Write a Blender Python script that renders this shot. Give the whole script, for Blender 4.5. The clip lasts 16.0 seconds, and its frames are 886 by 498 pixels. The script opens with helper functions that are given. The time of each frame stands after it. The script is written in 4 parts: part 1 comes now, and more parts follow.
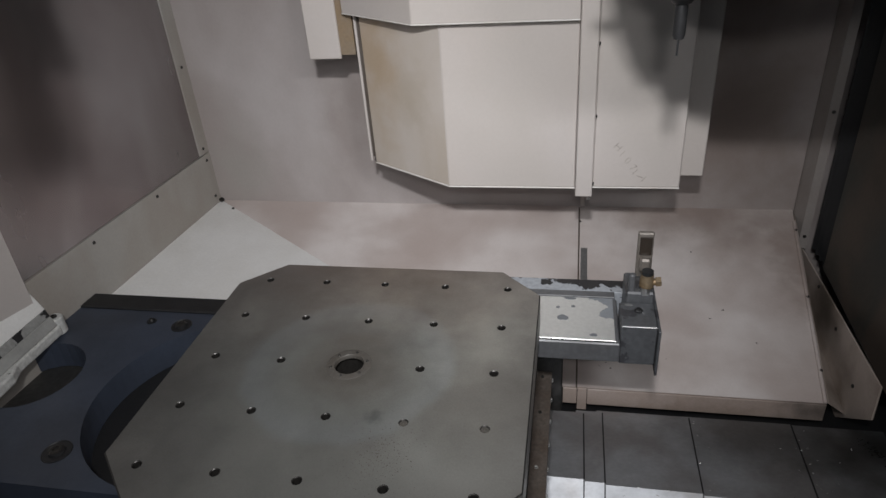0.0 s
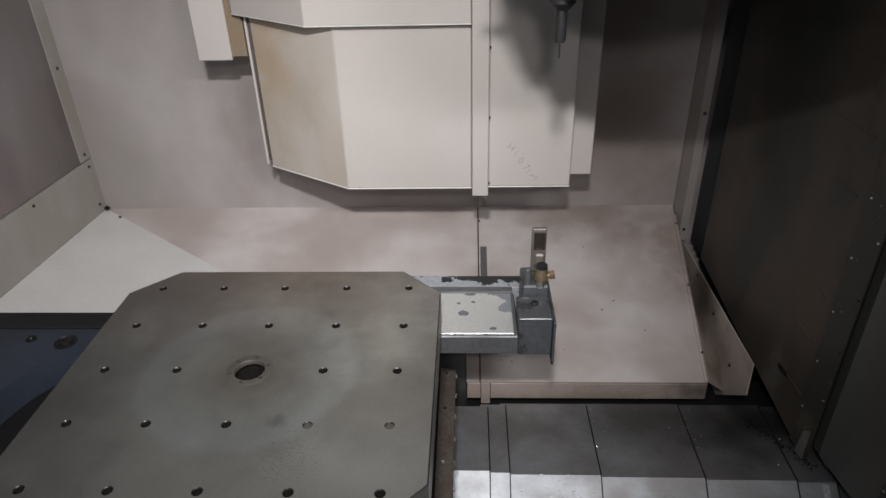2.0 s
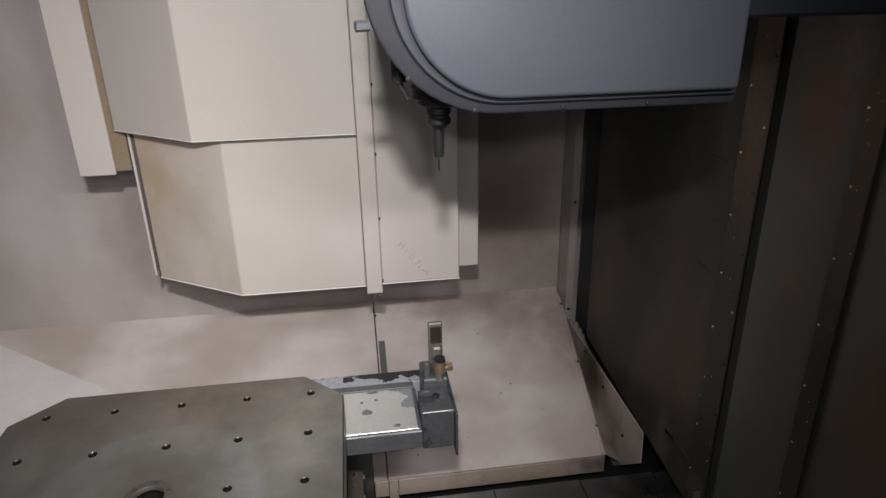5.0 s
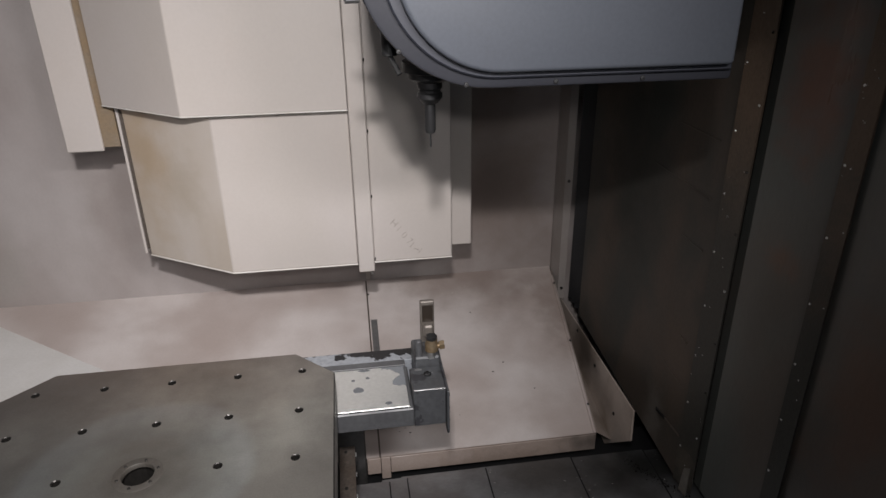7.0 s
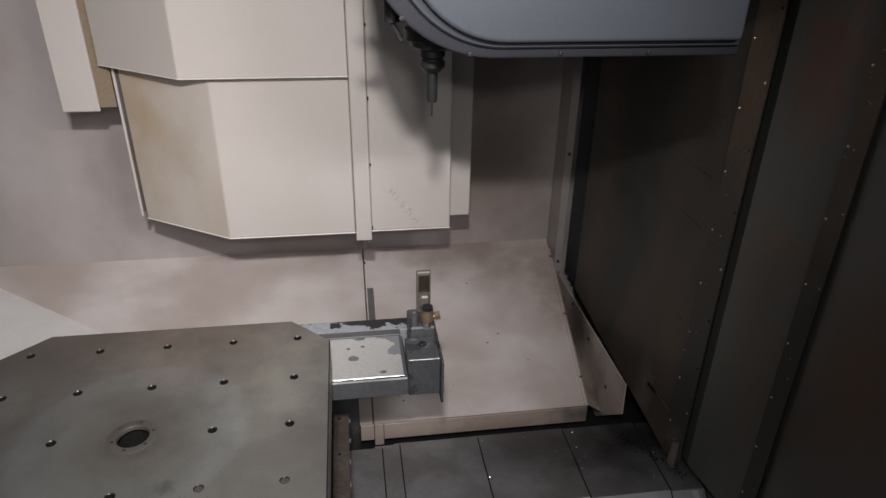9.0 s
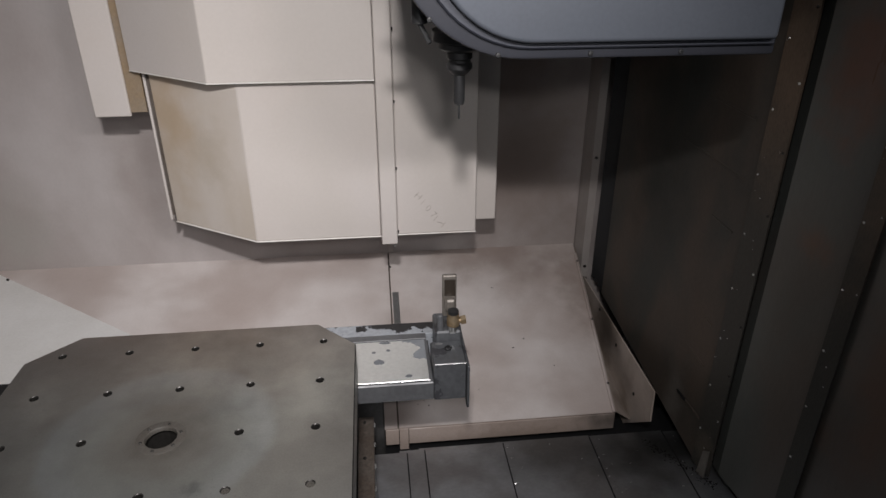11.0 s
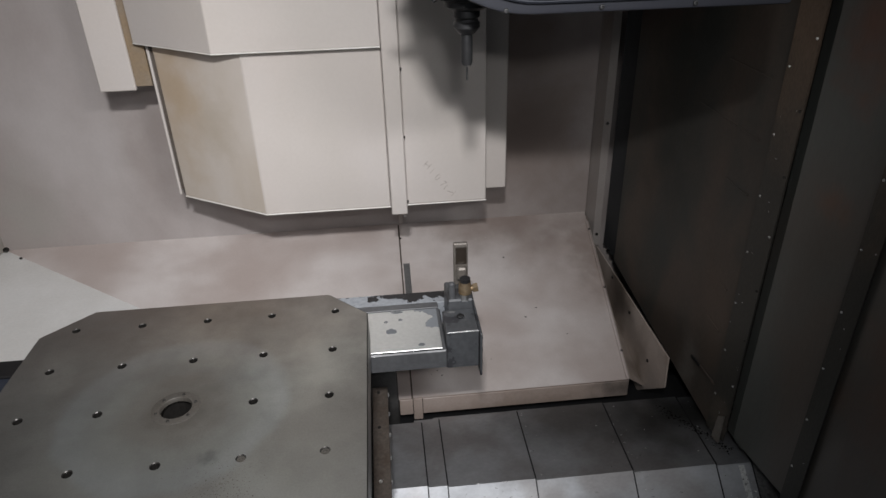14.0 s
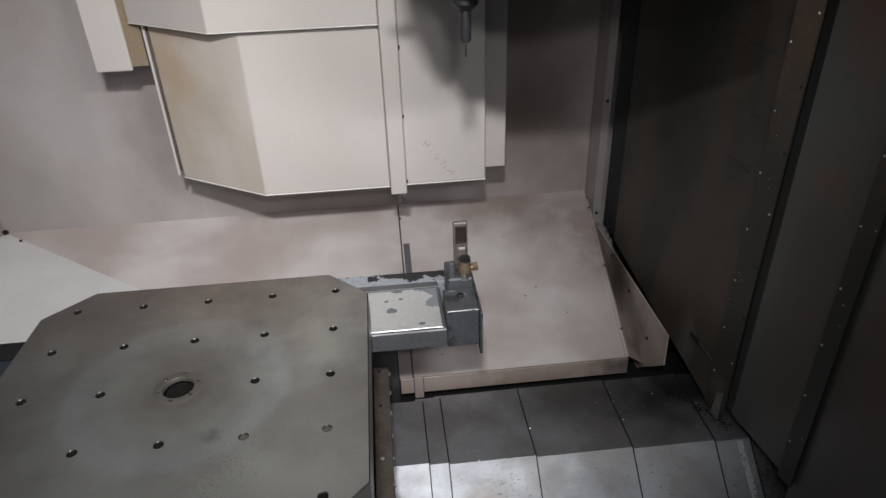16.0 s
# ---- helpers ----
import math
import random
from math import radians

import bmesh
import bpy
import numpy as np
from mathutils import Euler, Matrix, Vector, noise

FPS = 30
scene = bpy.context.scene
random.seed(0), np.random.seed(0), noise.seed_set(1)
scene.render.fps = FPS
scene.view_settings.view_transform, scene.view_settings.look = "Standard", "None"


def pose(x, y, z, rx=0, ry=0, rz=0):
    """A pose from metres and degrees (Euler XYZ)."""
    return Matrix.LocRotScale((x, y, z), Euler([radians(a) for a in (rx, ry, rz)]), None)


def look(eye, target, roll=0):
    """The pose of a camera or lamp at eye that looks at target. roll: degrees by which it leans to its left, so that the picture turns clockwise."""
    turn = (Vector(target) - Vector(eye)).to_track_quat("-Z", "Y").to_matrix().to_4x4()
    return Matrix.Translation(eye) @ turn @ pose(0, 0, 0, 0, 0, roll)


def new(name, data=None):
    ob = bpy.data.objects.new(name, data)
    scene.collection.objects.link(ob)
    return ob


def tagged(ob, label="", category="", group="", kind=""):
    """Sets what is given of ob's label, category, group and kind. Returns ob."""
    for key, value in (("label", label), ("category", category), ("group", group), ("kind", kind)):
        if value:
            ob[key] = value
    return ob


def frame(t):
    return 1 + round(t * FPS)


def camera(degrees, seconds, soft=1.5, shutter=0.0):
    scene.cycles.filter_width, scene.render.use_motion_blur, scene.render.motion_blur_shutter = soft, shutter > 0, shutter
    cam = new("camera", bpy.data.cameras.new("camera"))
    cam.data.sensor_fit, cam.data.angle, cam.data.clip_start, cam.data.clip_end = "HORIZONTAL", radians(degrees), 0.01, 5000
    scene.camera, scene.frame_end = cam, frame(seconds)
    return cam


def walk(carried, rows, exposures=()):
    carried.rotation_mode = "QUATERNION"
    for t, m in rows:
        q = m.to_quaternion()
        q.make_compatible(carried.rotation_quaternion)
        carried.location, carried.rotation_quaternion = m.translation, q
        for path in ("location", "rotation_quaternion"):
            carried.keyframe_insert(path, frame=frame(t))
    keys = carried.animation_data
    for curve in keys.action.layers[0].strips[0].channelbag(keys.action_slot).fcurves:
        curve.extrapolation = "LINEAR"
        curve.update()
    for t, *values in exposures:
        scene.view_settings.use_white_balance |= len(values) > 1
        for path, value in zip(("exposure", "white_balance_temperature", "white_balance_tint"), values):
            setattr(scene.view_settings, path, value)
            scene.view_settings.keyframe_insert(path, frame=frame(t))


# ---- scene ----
cam = camera(67.7, 16.0)
PATH = [
    (0, (0.29, -0.667, 1.583), (-0.079, 1.025, 0.583), -4.5),
    (0.5, (0.291, -0.669, 1.579), (-0.039, 1.033, 0.582), -4.0),
    (1, (0.289, -0.67, 1.578), (-0.015, 1.039, 0.585), -3.6),
    (1.5, (0.3, -0.676, 1.583), (0.094, 1.047, 0.589), -2.8),
    (2, (0.298, -0.68, 1.582), (0.216, 1.049, 0.58), -1.6),
    (2.5, (0.298, -0.683, 1.584), (0.272, 1.045, 0.578), -1.0),
    (3, (0.298, -0.683, 1.589), (0.308, 1.049, 0.59), -0.1),
    (3.5, (0.296, -0.686, 1.594), (0.344, 1.07, 0.637), 0.1),
    (4, (0.295, -0.699, 1.611), (0.39, 1.094, 0.73), -0.2),
    (4.5, (0.293, -0.708, 1.617), (0.445, 1.114, 0.806), -1.6),
    (4.7, (0.294, -0.712, 1.62), (0.523, 1.118, 0.847), -1.2),
    (6.8, (0.299, -0.71, 1.618), (0.573, 1.096, 0.803), -0.8),
    (7, (0.3, -0.707, 1.614), (0.559, 1.094, 0.785), -0.7),
    (7.5, (0.3, -0.703, 1.61), (0.562, 1.072, 0.726), -0.1),
    (8, (0.301, -0.702, 1.612), (0.571, 1.047, 0.681), 0.5),
    (8.5, (0.299, -0.703, 1.615), (0.576, 1.055, 0.704), 1.1),
    (9, (0.299, -0.702, 1.615), (0.562, 1.058, 0.702), 0.9),
    (9.5, (0.296, -0.7, 1.614), (0.533, 1.066, 0.705), 0.7),
    (10, (0.296, -0.698, 1.612), (0.51, 1.071, 0.704), 0.5),
    (12.5, (0.298, -0.696, 1.605), (0.472, 1.089, 0.719), -0.5),
    (13, (0.298, -0.695, 1.601), (0.468, 1.075, 0.684), -0.8),
    (13.5, (0.297, -0.694, 1.596), (0.461, 1.061, 0.651), -1.4),
    (14, (0.297, -0.693, 1.594), (0.451, 1.051, 0.628), -1.6),
    (14.5, (0.298, -0.694, 1.594), (0.44, 1.039, 0.607), -1.9),
    (15, (0.3, -0.696, 1.593), (0.452, 1.029, 0.592), -2.0),
    (15.5, (0.299, -0.695, 1.593), (0.46, 1.024, 0.584), -2.0),
    (16, (0.297, -0.694, 1.592), (0.447, 1.021, 0.575), -2.0),
]
walk(cam, [(t, look(eye, target, roll)) for t, eye, target, roll in PATH],
     exposures=[(0, -0.12, 6300, 9), (1.2, -0.12, 6300, 9), (2.2, 0.09, 6400, 10), (3.6, 0.09, 6480, 11), (4.5, 0.05, 6510, 11), (7, 0.0, 6550, 12), (9.5, -0.02, 6550, 12), (12.5, -0.02, 6400, 10), (14, 0.02, 6350, 9), (15, 0.08, 6300, 9), (16, 0.10, 6300, 9)])


# ---- light: three work lights over the operator door, and the hall beyond the open door ----
world = bpy.data.worlds.new("hall")
scene.world = world
world.use_nodes = True
world.node_tree.nodes["Background"].inputs[0].default_value = (0.86, 0.93, 1.0, 1)
world.node_tree.nodes["Background"].inputs[1].default_value = 0.18


def bar_lamp(name, eye, target, watts, length, degrees):
    """A long, thin work light, lying along x."""
    data = bpy.data.lights.new(name, "AREA")
    data.energy, data.color = watts, (1.0, 0.975, 0.965)
    data.shape, data.size, data.size_y, data.spread = "RECTANGLE", length, 0.03, radians(degrees)
    ob = new(name, data)
    ob.matrix_world = look(eye, target)
    return ob


bar_lamp("work_light_high", (0.27, -0.80, 1.92), (-0.10, 0.75, 0.90), 4.6, 0.06, 88)
bar_lamp("work_light_low", (0.32, -0.80, 1.71), (0.05, 0.75, 0.93), 0.65, 0.05, 88)
bar_lamp("work_light_side", (0.66, -0.80, 1.90), (-0.05, 0.80, 0.90), 1.45, 0.26, 82)


# ---- materials ----
def material(name, base, rough=0.5, metal=0.0, spread=0.12, scale=6.0, grain=220.0, bump=0.05, tint=None, tint_amount=0.3,
             stretch=(1, 1, 1), rough_spread=0.12, coat=0.0, spec=0.5, smoke=None, tone_patches=()):
    """A surface with variation at two scales: broad blotches (towards tint) and fine grain in colour, gloss and relief."""
    mat = bpy.data.materials.new(name)
    mat.use_nodes = True
    nt = mat.node_tree
    n, l = nt.nodes, nt.links
    bsdf = n["Principled BSDF"]
    geo = n.new("ShaderNodeNewGeometry")
    mapping = n.new("ShaderNodeMapping")
    mapping.inputs["Scale"].default_value = stretch
    l.new(geo.outputs["Position"], mapping.inputs["Vector"])
    big = n.new("ShaderNodeTexNoise")
    big.inputs["Scale"].default_value, big.inputs["Detail"].default_value, big.inputs["Roughness"].default_value = scale, 5, 0.6
    l.new(mapping.outputs[0], big.inputs["Vector"])
    fine = n.new("ShaderNodeTexNoise")
    fine.inputs["Scale"].default_value, fine.inputs["Detail"].default_value = grain, 3
    l.new(mapping.outputs[0], fine.inputs["Vector"])
    ramp = n.new("ShaderNodeMapRange")
    ramp.inputs["From Min"].default_value, ramp.inputs["From Max"].default_value = 0.38, 0.68
    l.new(big.outputs["Fac"], ramp.inputs["Value"])
    mix = n.new("ShaderNodeMixRGB")
    t = tint or tuple(c * 0.7 for c in base)
    mix.inputs[1].default_value, mix.inputs[2].default_value = (*base, 1), (*t, 1)
    amount = n.new("ShaderNodeMath")
    amount.operation, amount.inputs[1].default_value = "MULTIPLY", tint_amount
    l.new(ramp.outputs[0], amount.inputs[0])
    l.new(amount.outputs[0], mix.inputs[0])
    vary = n.new("ShaderNodeMapRange")
    vary.inputs["From Min"].default_value, vary.inputs["From Max"].default_value = 0.3, 0.7
    vary.inputs["To Min"].default_value, vary.inputs["To Max"].default_value = 1 - spread, 1 + spread
    l.new(fine.outputs["Fac"], vary.inputs["Value"])
    mul = n.new("ShaderNodeVectorMath")
    mul.operation = "SCALE"
    coloured = mix.outputs[0]
    if smoke:
        # drifting stains: a warped noise of its own, mixed towards a second tint
        stain_colour, stain_scale, stain_amount, stain_stretch = smoke
        where = n.new("ShaderNodeMapping")
        where.inputs["Scale"].default_value = stain_stretch
        where.inputs["Location"].default_value = (3.7, 1.9, 5.3)
        l.new(geo.outputs["Position"], where.inputs["Vector"])
        haze = n.new("ShaderNodeTexNoise")
        haze.inputs["Scale"].default_value, haze.inputs["Detail"].default_value = stain_scale, 3
        haze.inputs["Roughness"].default_value, haze.inputs["Distortion"].default_value = 0.5, 0.25
        l.new(where.outputs[0], haze.inputs["Vector"])
        level = n.new("ShaderNodeMapRange")
        level.interpolation_type = "SMOOTHSTEP"
        level.inputs["From Min"].default_value, level.inputs["From Max"].default_value = 0.40, 0.66
        level.inputs["To Max"].default_value = stain_amount
        l.new(haze.outputs["Fac"], level.inputs["Value"])
        over = n.new("ShaderNodeMixRGB")
        over.inputs[2].default_value = (*stain_colour, 1)
        l.new(level.outputs[0], over.inputs[0])
        l.new(coloured, over.inputs[1])
        coloured = over.outputs[0]
    for centre, reach, patch_colour, patch_amount, squeeze in tone_patches:
        # one ragged patch round a place; it carries grime and painted shade or light
        rel = n.new("ShaderNodeVectorMath")
        rel.operation, rel.inputs[1].default_value = "SUBTRACT", centre
        l.new(geo.outputs["Position"], rel.inputs[0])
        squeezed = n.new("ShaderNodeVectorMath")
        squeezed.operation, squeezed.inputs[1].default_value = "MULTIPLY", squeeze
        l.new(rel.outputs[0], squeezed.inputs[0])
        far = n.new("ShaderNodeVectorMath")
        far.operation = "LENGTH"
        l.new(squeezed.outputs[0], far.inputs[0])
        ragged = n.new("ShaderNodeTexNoise")
        ragged.inputs["Scale"].default_value, ragged.inputs["Detail"].default_value = 2.2 / reach, 4
        l.new(geo.outputs["Position"], ragged.inputs["Vector"])
        edge = n.new("ShaderNodeMath")
        edge.operation, edge.inputs[1].default_value = "MULTIPLY_ADD", reach * 1.1
        l.new(ragged.outputs["Fac"], edge.inputs[0])
        l.new(far.outputs["Value"], edge.inputs[2])
        inside = n.new("ShaderNodeMapRange")
        inside.interpolation_type = "SMOOTHSTEP"
        inside.inputs["From Min"].default_value, inside.inputs["From Max"].default_value = reach * 0.55, reach * 1.5
        inside.inputs["To Min"].default_value, inside.inputs["To Max"].default_value = patch_amount, 0.0
        l.new(edge.outputs[0], inside.inputs["Value"])
        patched = n.new("ShaderNodeMixRGB")
        patched.inputs[2].default_value = (*patch_colour, 1)
        l.new(inside.outputs[0], patched.inputs[0])
        l.new(coloured, patched.inputs[1])
        coloured = patched.outputs[0]
    l.new(coloured, mul.inputs[0])
    l.new(vary.outputs[0], mul.inputs["Scale"])
    l.new(mul.outputs[0], bsdf.inputs["Base Color"])
    rr = n.new("ShaderNodeMapRange")
    rr.inputs["From Min"].default_value, rr.inputs["From Max"].default_value = 0.3, 0.7
    rr.inputs["To Min"].default_value, rr.inputs["To Max"].default_value = max(rough - rough_spread, 0.05), min(rough + rough_spread, 1)
    l.new(big.outputs["Fac"], rr.inputs["Value"])
    l.new(rr.outputs[0], bsdf.inputs["Roughness"])
    bsdf.inputs["Metallic"].default_value = metal
    bsdf.inputs["Specular IOR Level"].default_value = spec
    bsdf.inputs["Coat Weight"].default_value = coat
    bsdf.inputs["Coat Roughness"].default_value = 0.25
    bp = n.new("ShaderNodeBump")
    bp.inputs["Strength"].default_value, bp.inputs["Distance"].default_value = bump, 0.002
    l.new(fine.outputs["Fac"], bp.inputs["Height"])
    l.new(bp.outputs[0], bsdf.inputs["Normal"])
    return mat


# the right-hand brown patch is stain, deepened to carry shade beside the cover
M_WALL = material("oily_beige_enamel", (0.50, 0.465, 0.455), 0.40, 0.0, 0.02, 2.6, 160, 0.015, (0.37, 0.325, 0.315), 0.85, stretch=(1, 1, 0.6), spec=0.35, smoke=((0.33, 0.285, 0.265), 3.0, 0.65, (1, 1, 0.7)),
                  tone_patches=(((0.72, 1.0, 0.98), 0.38, (0.19, 0.15, 0.13), 0.85, (1, 1, 0.7)), ((-0.28, 1.0, 1.05), 0.16, (0.31, 0.265, 0.245), 0.6, (1, 1, 0.5)), ((-0.66, 1.0, 0.86), 0.14, (0.36, 0.345, 0.32), 0.6, (1, 1, 0.7))))
M_COVER = material("cream_enamel", (0.555, 0.512, 0.488), 0.42, 0.0, 0.015, 3.0, 160, 0.015, (0.53, 0.475, 0.435), 0.7, spec=0.4, smoke=((0.51, 0.47, 0.435), 4.0, 0.6, (1, 1, 0.6)))
M_YELLOWED = material("yellowed_cream_enamel", (0.575, 0.525, 0.485), 0.42, 0.0, 0.015, 5.0, 160, 0.015, (0.52, 0.46, 0.40), 0.8, spec=0.4, smoke=((0.47, 0.40, 0.325), 7.0, 0.55, (1, 1, 0.4)),
                      tone_patches=(((-0.14, 0.73, 1.24), 0.13, (0.42, 0.31, 0.20), 0.75, (1, 1, 0.5)), ((-0.05, 0.67, 1.16), 0.08, (0.42, 0.36, 0.29), 0.6, (1, 1, 0.7))))
# brown patches by the wall and right edge: stain with shade painted in
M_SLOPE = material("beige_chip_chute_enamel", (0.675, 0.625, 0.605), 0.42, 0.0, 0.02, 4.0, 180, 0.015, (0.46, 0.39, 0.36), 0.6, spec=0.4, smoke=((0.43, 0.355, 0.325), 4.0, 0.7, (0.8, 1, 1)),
                   tone_patches=(((0.66, 1.0, 0.748), 0.23, (0.25, 0.195, 0.17), 0.85, (0.6, 1, 1)), ((0.50, 1.0, 0.748), 0.12, (0.30, 0.24, 0.21), 0.6, (0.7, 1, 1)), ((0.85, 0.85, 0.69), 0.10, (0.27, 0.21, 0.18), 0.7, (1, 0.25, 1)), ((0.50, 0.56, 0.57), 0.09, (0.46, 0.40, 0.37), 0.5, (0.6, 1, 1))))
# worn hem, coloured paler than the cover so its edge looks lit
M_HEM = material("worn_lit_hem", (0.72, 0.70, 0.67), 0.35, 0.0, 0.05, 20.0, 160, 0.02, (0.56, 0.50, 0.44), 0.6)
M_WHITE = material("white_enamel", (0.82, 0.815, 0.80), 0.4, 0.0, 0.03, 4.0, 160, 0.03, (0.62, 0.6, 0.56), 0.5)
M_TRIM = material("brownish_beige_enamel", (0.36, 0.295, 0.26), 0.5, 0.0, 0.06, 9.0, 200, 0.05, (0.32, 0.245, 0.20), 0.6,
                  tone_patches=(((0.84, 0.487, 0.53), 0.09, (0.07, 0.058, 0.05), 0.85, (0.6, 1, 1)), ((0.60, 0.487, 0.505), 0.05, (0.20, 0.15, 0.12), 0.6, (0.2, 1, 1))))
# dark upper corner: dirt, with the shade below the bellows painted in
M_SHEET = material("grimy_beige_with_shade", (0.46, 0.40, 0.36), 0.5, 0.0, 0.04, 6.0, 160, 0.03, (0.34, 0.28, 0.24), 0.8, spec=0.25, smoke=((0.22, 0.175, 0.14), 7.0, 0.7, (1, 1, 1)),
                   tone_patches=(((0.895, 0.74, 0.62), 0.13, (0.10, 0.08, 0.065), 0.8, (1, 1, 1)), ((0.89, 0.49, 0.46), 0.06, (0.06, 0.05, 0.04), 0.85, (1, 1, 1))))
# darker copy of the beige enamel, with the corner's shade in its colour
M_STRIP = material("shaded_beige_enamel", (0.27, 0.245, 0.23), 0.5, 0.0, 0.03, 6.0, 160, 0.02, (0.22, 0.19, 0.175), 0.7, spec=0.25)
M_STAIN = material("coolant_browned_enamel", (0.25, 0.20, 0.15), 0.4, 0.0, 0.08, 14.0, 200, 0.05, (0.26, 0.17, 0.08), 0.7)


def pallet_steel():
    """Ground steel with a polished ring round the centre, browner edges, a painted reflection at the back and pitted
    patches.
    """
    # the paler near-right patch paints in the lamps' sheen on the steel
    mat = material("ground_steel_pallet", (0.44, 0.448, 0.432), 0.42, 0.85, 0.05, 9.0, 380, 0.05, (0.285, 0.285, 0.275), 0.8, smoke=((0.218, 0.210, 0.203), 6.0, 0.5, (1, 1, 1)),
                   tone_patches=(((0.16, -0.17, 1.0), 0.15, (0.50, 0.515, 0.50), 0.75, (1, 1, 1)), ((-0.20, -0.12, 1.0), 0.16, (0.20, 0.20, 0.198), 0.6, (1, 0.7, 1)), ((0.06, -0.095, 1.0), 0.018, (0.20, 0.21, 0.20), 0.7, (1, 1, 1))))
    nt = mat.node_tree
    n, l = nt.nodes, nt.links
    bsdf = n["Principled BSDF"]
    geo = next(x for x in n if x.type == "NEW_GEOMETRY")
    flat = n.new("ShaderNodeVectorMath")
    flat.operation, flat.inputs[1].default_value = "MULTIPLY", (1, 1, 0)
    l.new(geo.outputs["Position"], flat.inputs[0])
    warp = n.new("ShaderNodeTexNoise")
    warp.inputs["Scale"].default_value, warp.inputs["Detail"].default_value = 11, 4
    l.new(geo.outputs["Position"], warp.inputs["Vector"])
    dist = n.new("ShaderNodeVectorMath")
    dist.operation = "LENGTH"
    l.new(flat.outputs[0], dist.inputs[0])
    add = n.new("ShaderNodeMath")
    add.operation, add.inputs[1].default_value = "MULTIPLY_ADD", 0.04
    l.new(warp.outputs["Fac"], add.inputs[0])
    l.new(dist.outputs["Value"], add.inputs[2])
    ramp = n.new("ShaderNodeValToRGB")
    ramp.color_ramp.interpolation = "EASE"
    e = ramp.color_ramp.elements
    e[0].position, e[0].color = 0.05, (0.70, 0.66, 0.62, 1)
    e[1].position, e[1].color = 0.36, (0.85, 0.82, 0.80, 1)
    for pos, col in ((0.075, (0.83, 0.80, 0.76, 1)), (0.11, (0.96, 0.97, 0.95, 1)), (0.142, (1.05, 1.08, 1.09, 1)), (0.156, (1.08, 1.11, 1.13, 1)), (0.174, (0.96, 0.95, 0.92, 1))):
        el = e.new(pos)
        el.color = col
    l.new(add.outputs[0], ramp.inputs[0])
    old = bsdf.inputs["Base Color"].links[0].from_socket
    mul = n.new("ShaderNodeMixRGB")
    mul.blend_type, mul.inputs[0].default_value = "MULTIPLY", 1.0
    l.new(old, mul.inputs[1])
    l.new(ramp.outputs[0], mul.inputs[2])
    # brown spreading from the far edge: the cream cover's reflection put into the colour
    off = n.new("ShaderNodeVectorMath")
    off.operation, off.inputs[1].default_value = "DISTANCE", (-0.02, 0.36, 1.0)
    l.new(geo.outputs["Position"], off.inputs[0])
    reach = n.new("ShaderNodeMath")
    reach.operation, reach.inputs[1].default_value = "MULTIPLY_ADD", 0.22
    l.new(warp.outputs["Fac"], reach.inputs[0])
    l.new(off.outputs["Value"], reach.inputs[2])
    mirror_fall = n.new("ShaderNodeMapRange")
    mirror_fall.inputs["From Min"].default_value, mirror_fall.inputs["From Max"].default_value = 0.26, 0.46
    mirror_fall.inputs["To Min"].default_value, mirror_fall.inputs["To Max"].default_value = 0.75, 0.0
    l.new(reach.outputs[0], mirror_fall.inputs["Value"])
    mirror_tint = n.new("ShaderNodeMixRGB")
    mirror_tint.blend_type, mirror_tint.inputs[2].default_value = "MULTIPLY", (0.93, 0.80, 0.75, 1)
    l.new(mirror_fall.outputs[0], mirror_tint.inputs[0])
    l.new(mul.outputs[0], mirror_tint.inputs[1])
    mul = mirror_tint
    # pits: small darker specks, dense in patches
    pit = n.new("ShaderNodeTexNoise")
    pit.inputs["Scale"].default_value, pit.inputs["Detail"].default_value = 420, 2
    l.new(geo.outputs["Position"], pit.inputs["Vector"])
    away = n.new("ShaderNodeVectorMath")
    away.operation, away.inputs[1].default_value = "DISTANCE", (0.08, -0.155, 1.0)
    l.new(geo.outputs["Position"], away.inputs[0])
    where = n.new("ShaderNodeMapRange")
    where.inputs["From Min"].default_value, where.inputs["From Max"].default_value = 0.0, 0.16
    where.inputs["To Min"].default_value, where.inputs["To Max"].default_value = 0.70, 0.46
    l.new(away.outputs["Value"], where.inputs["Value"])
    both = n.new("ShaderNodeMath")
    both.operation = "MULTIPLY"
    l.new(pit.outputs["Fac"], both.inputs[0])
    l.new(where.outputs[0], both.inputs[1])
    cut = n.new("ShaderNodeMapRange")
    cut.inputs["From Min"].default_value, cut.inputs["From Max"].default_value = 0.405, 0.46
    l.new(both.outputs[0], cut.inputs["Value"])
    dark = n.new("ShaderNodeMixRGB")
    dark.inputs[2].default_value = (0.19, 0.165, 0.15, 1)
    l.new(cut.outputs[0], dark.inputs[0])
    l.new(mul.outputs[0], dark.inputs[1])
    l.new(dark.outputs[0], bsdf.inputs["Base Color"])
    return mat


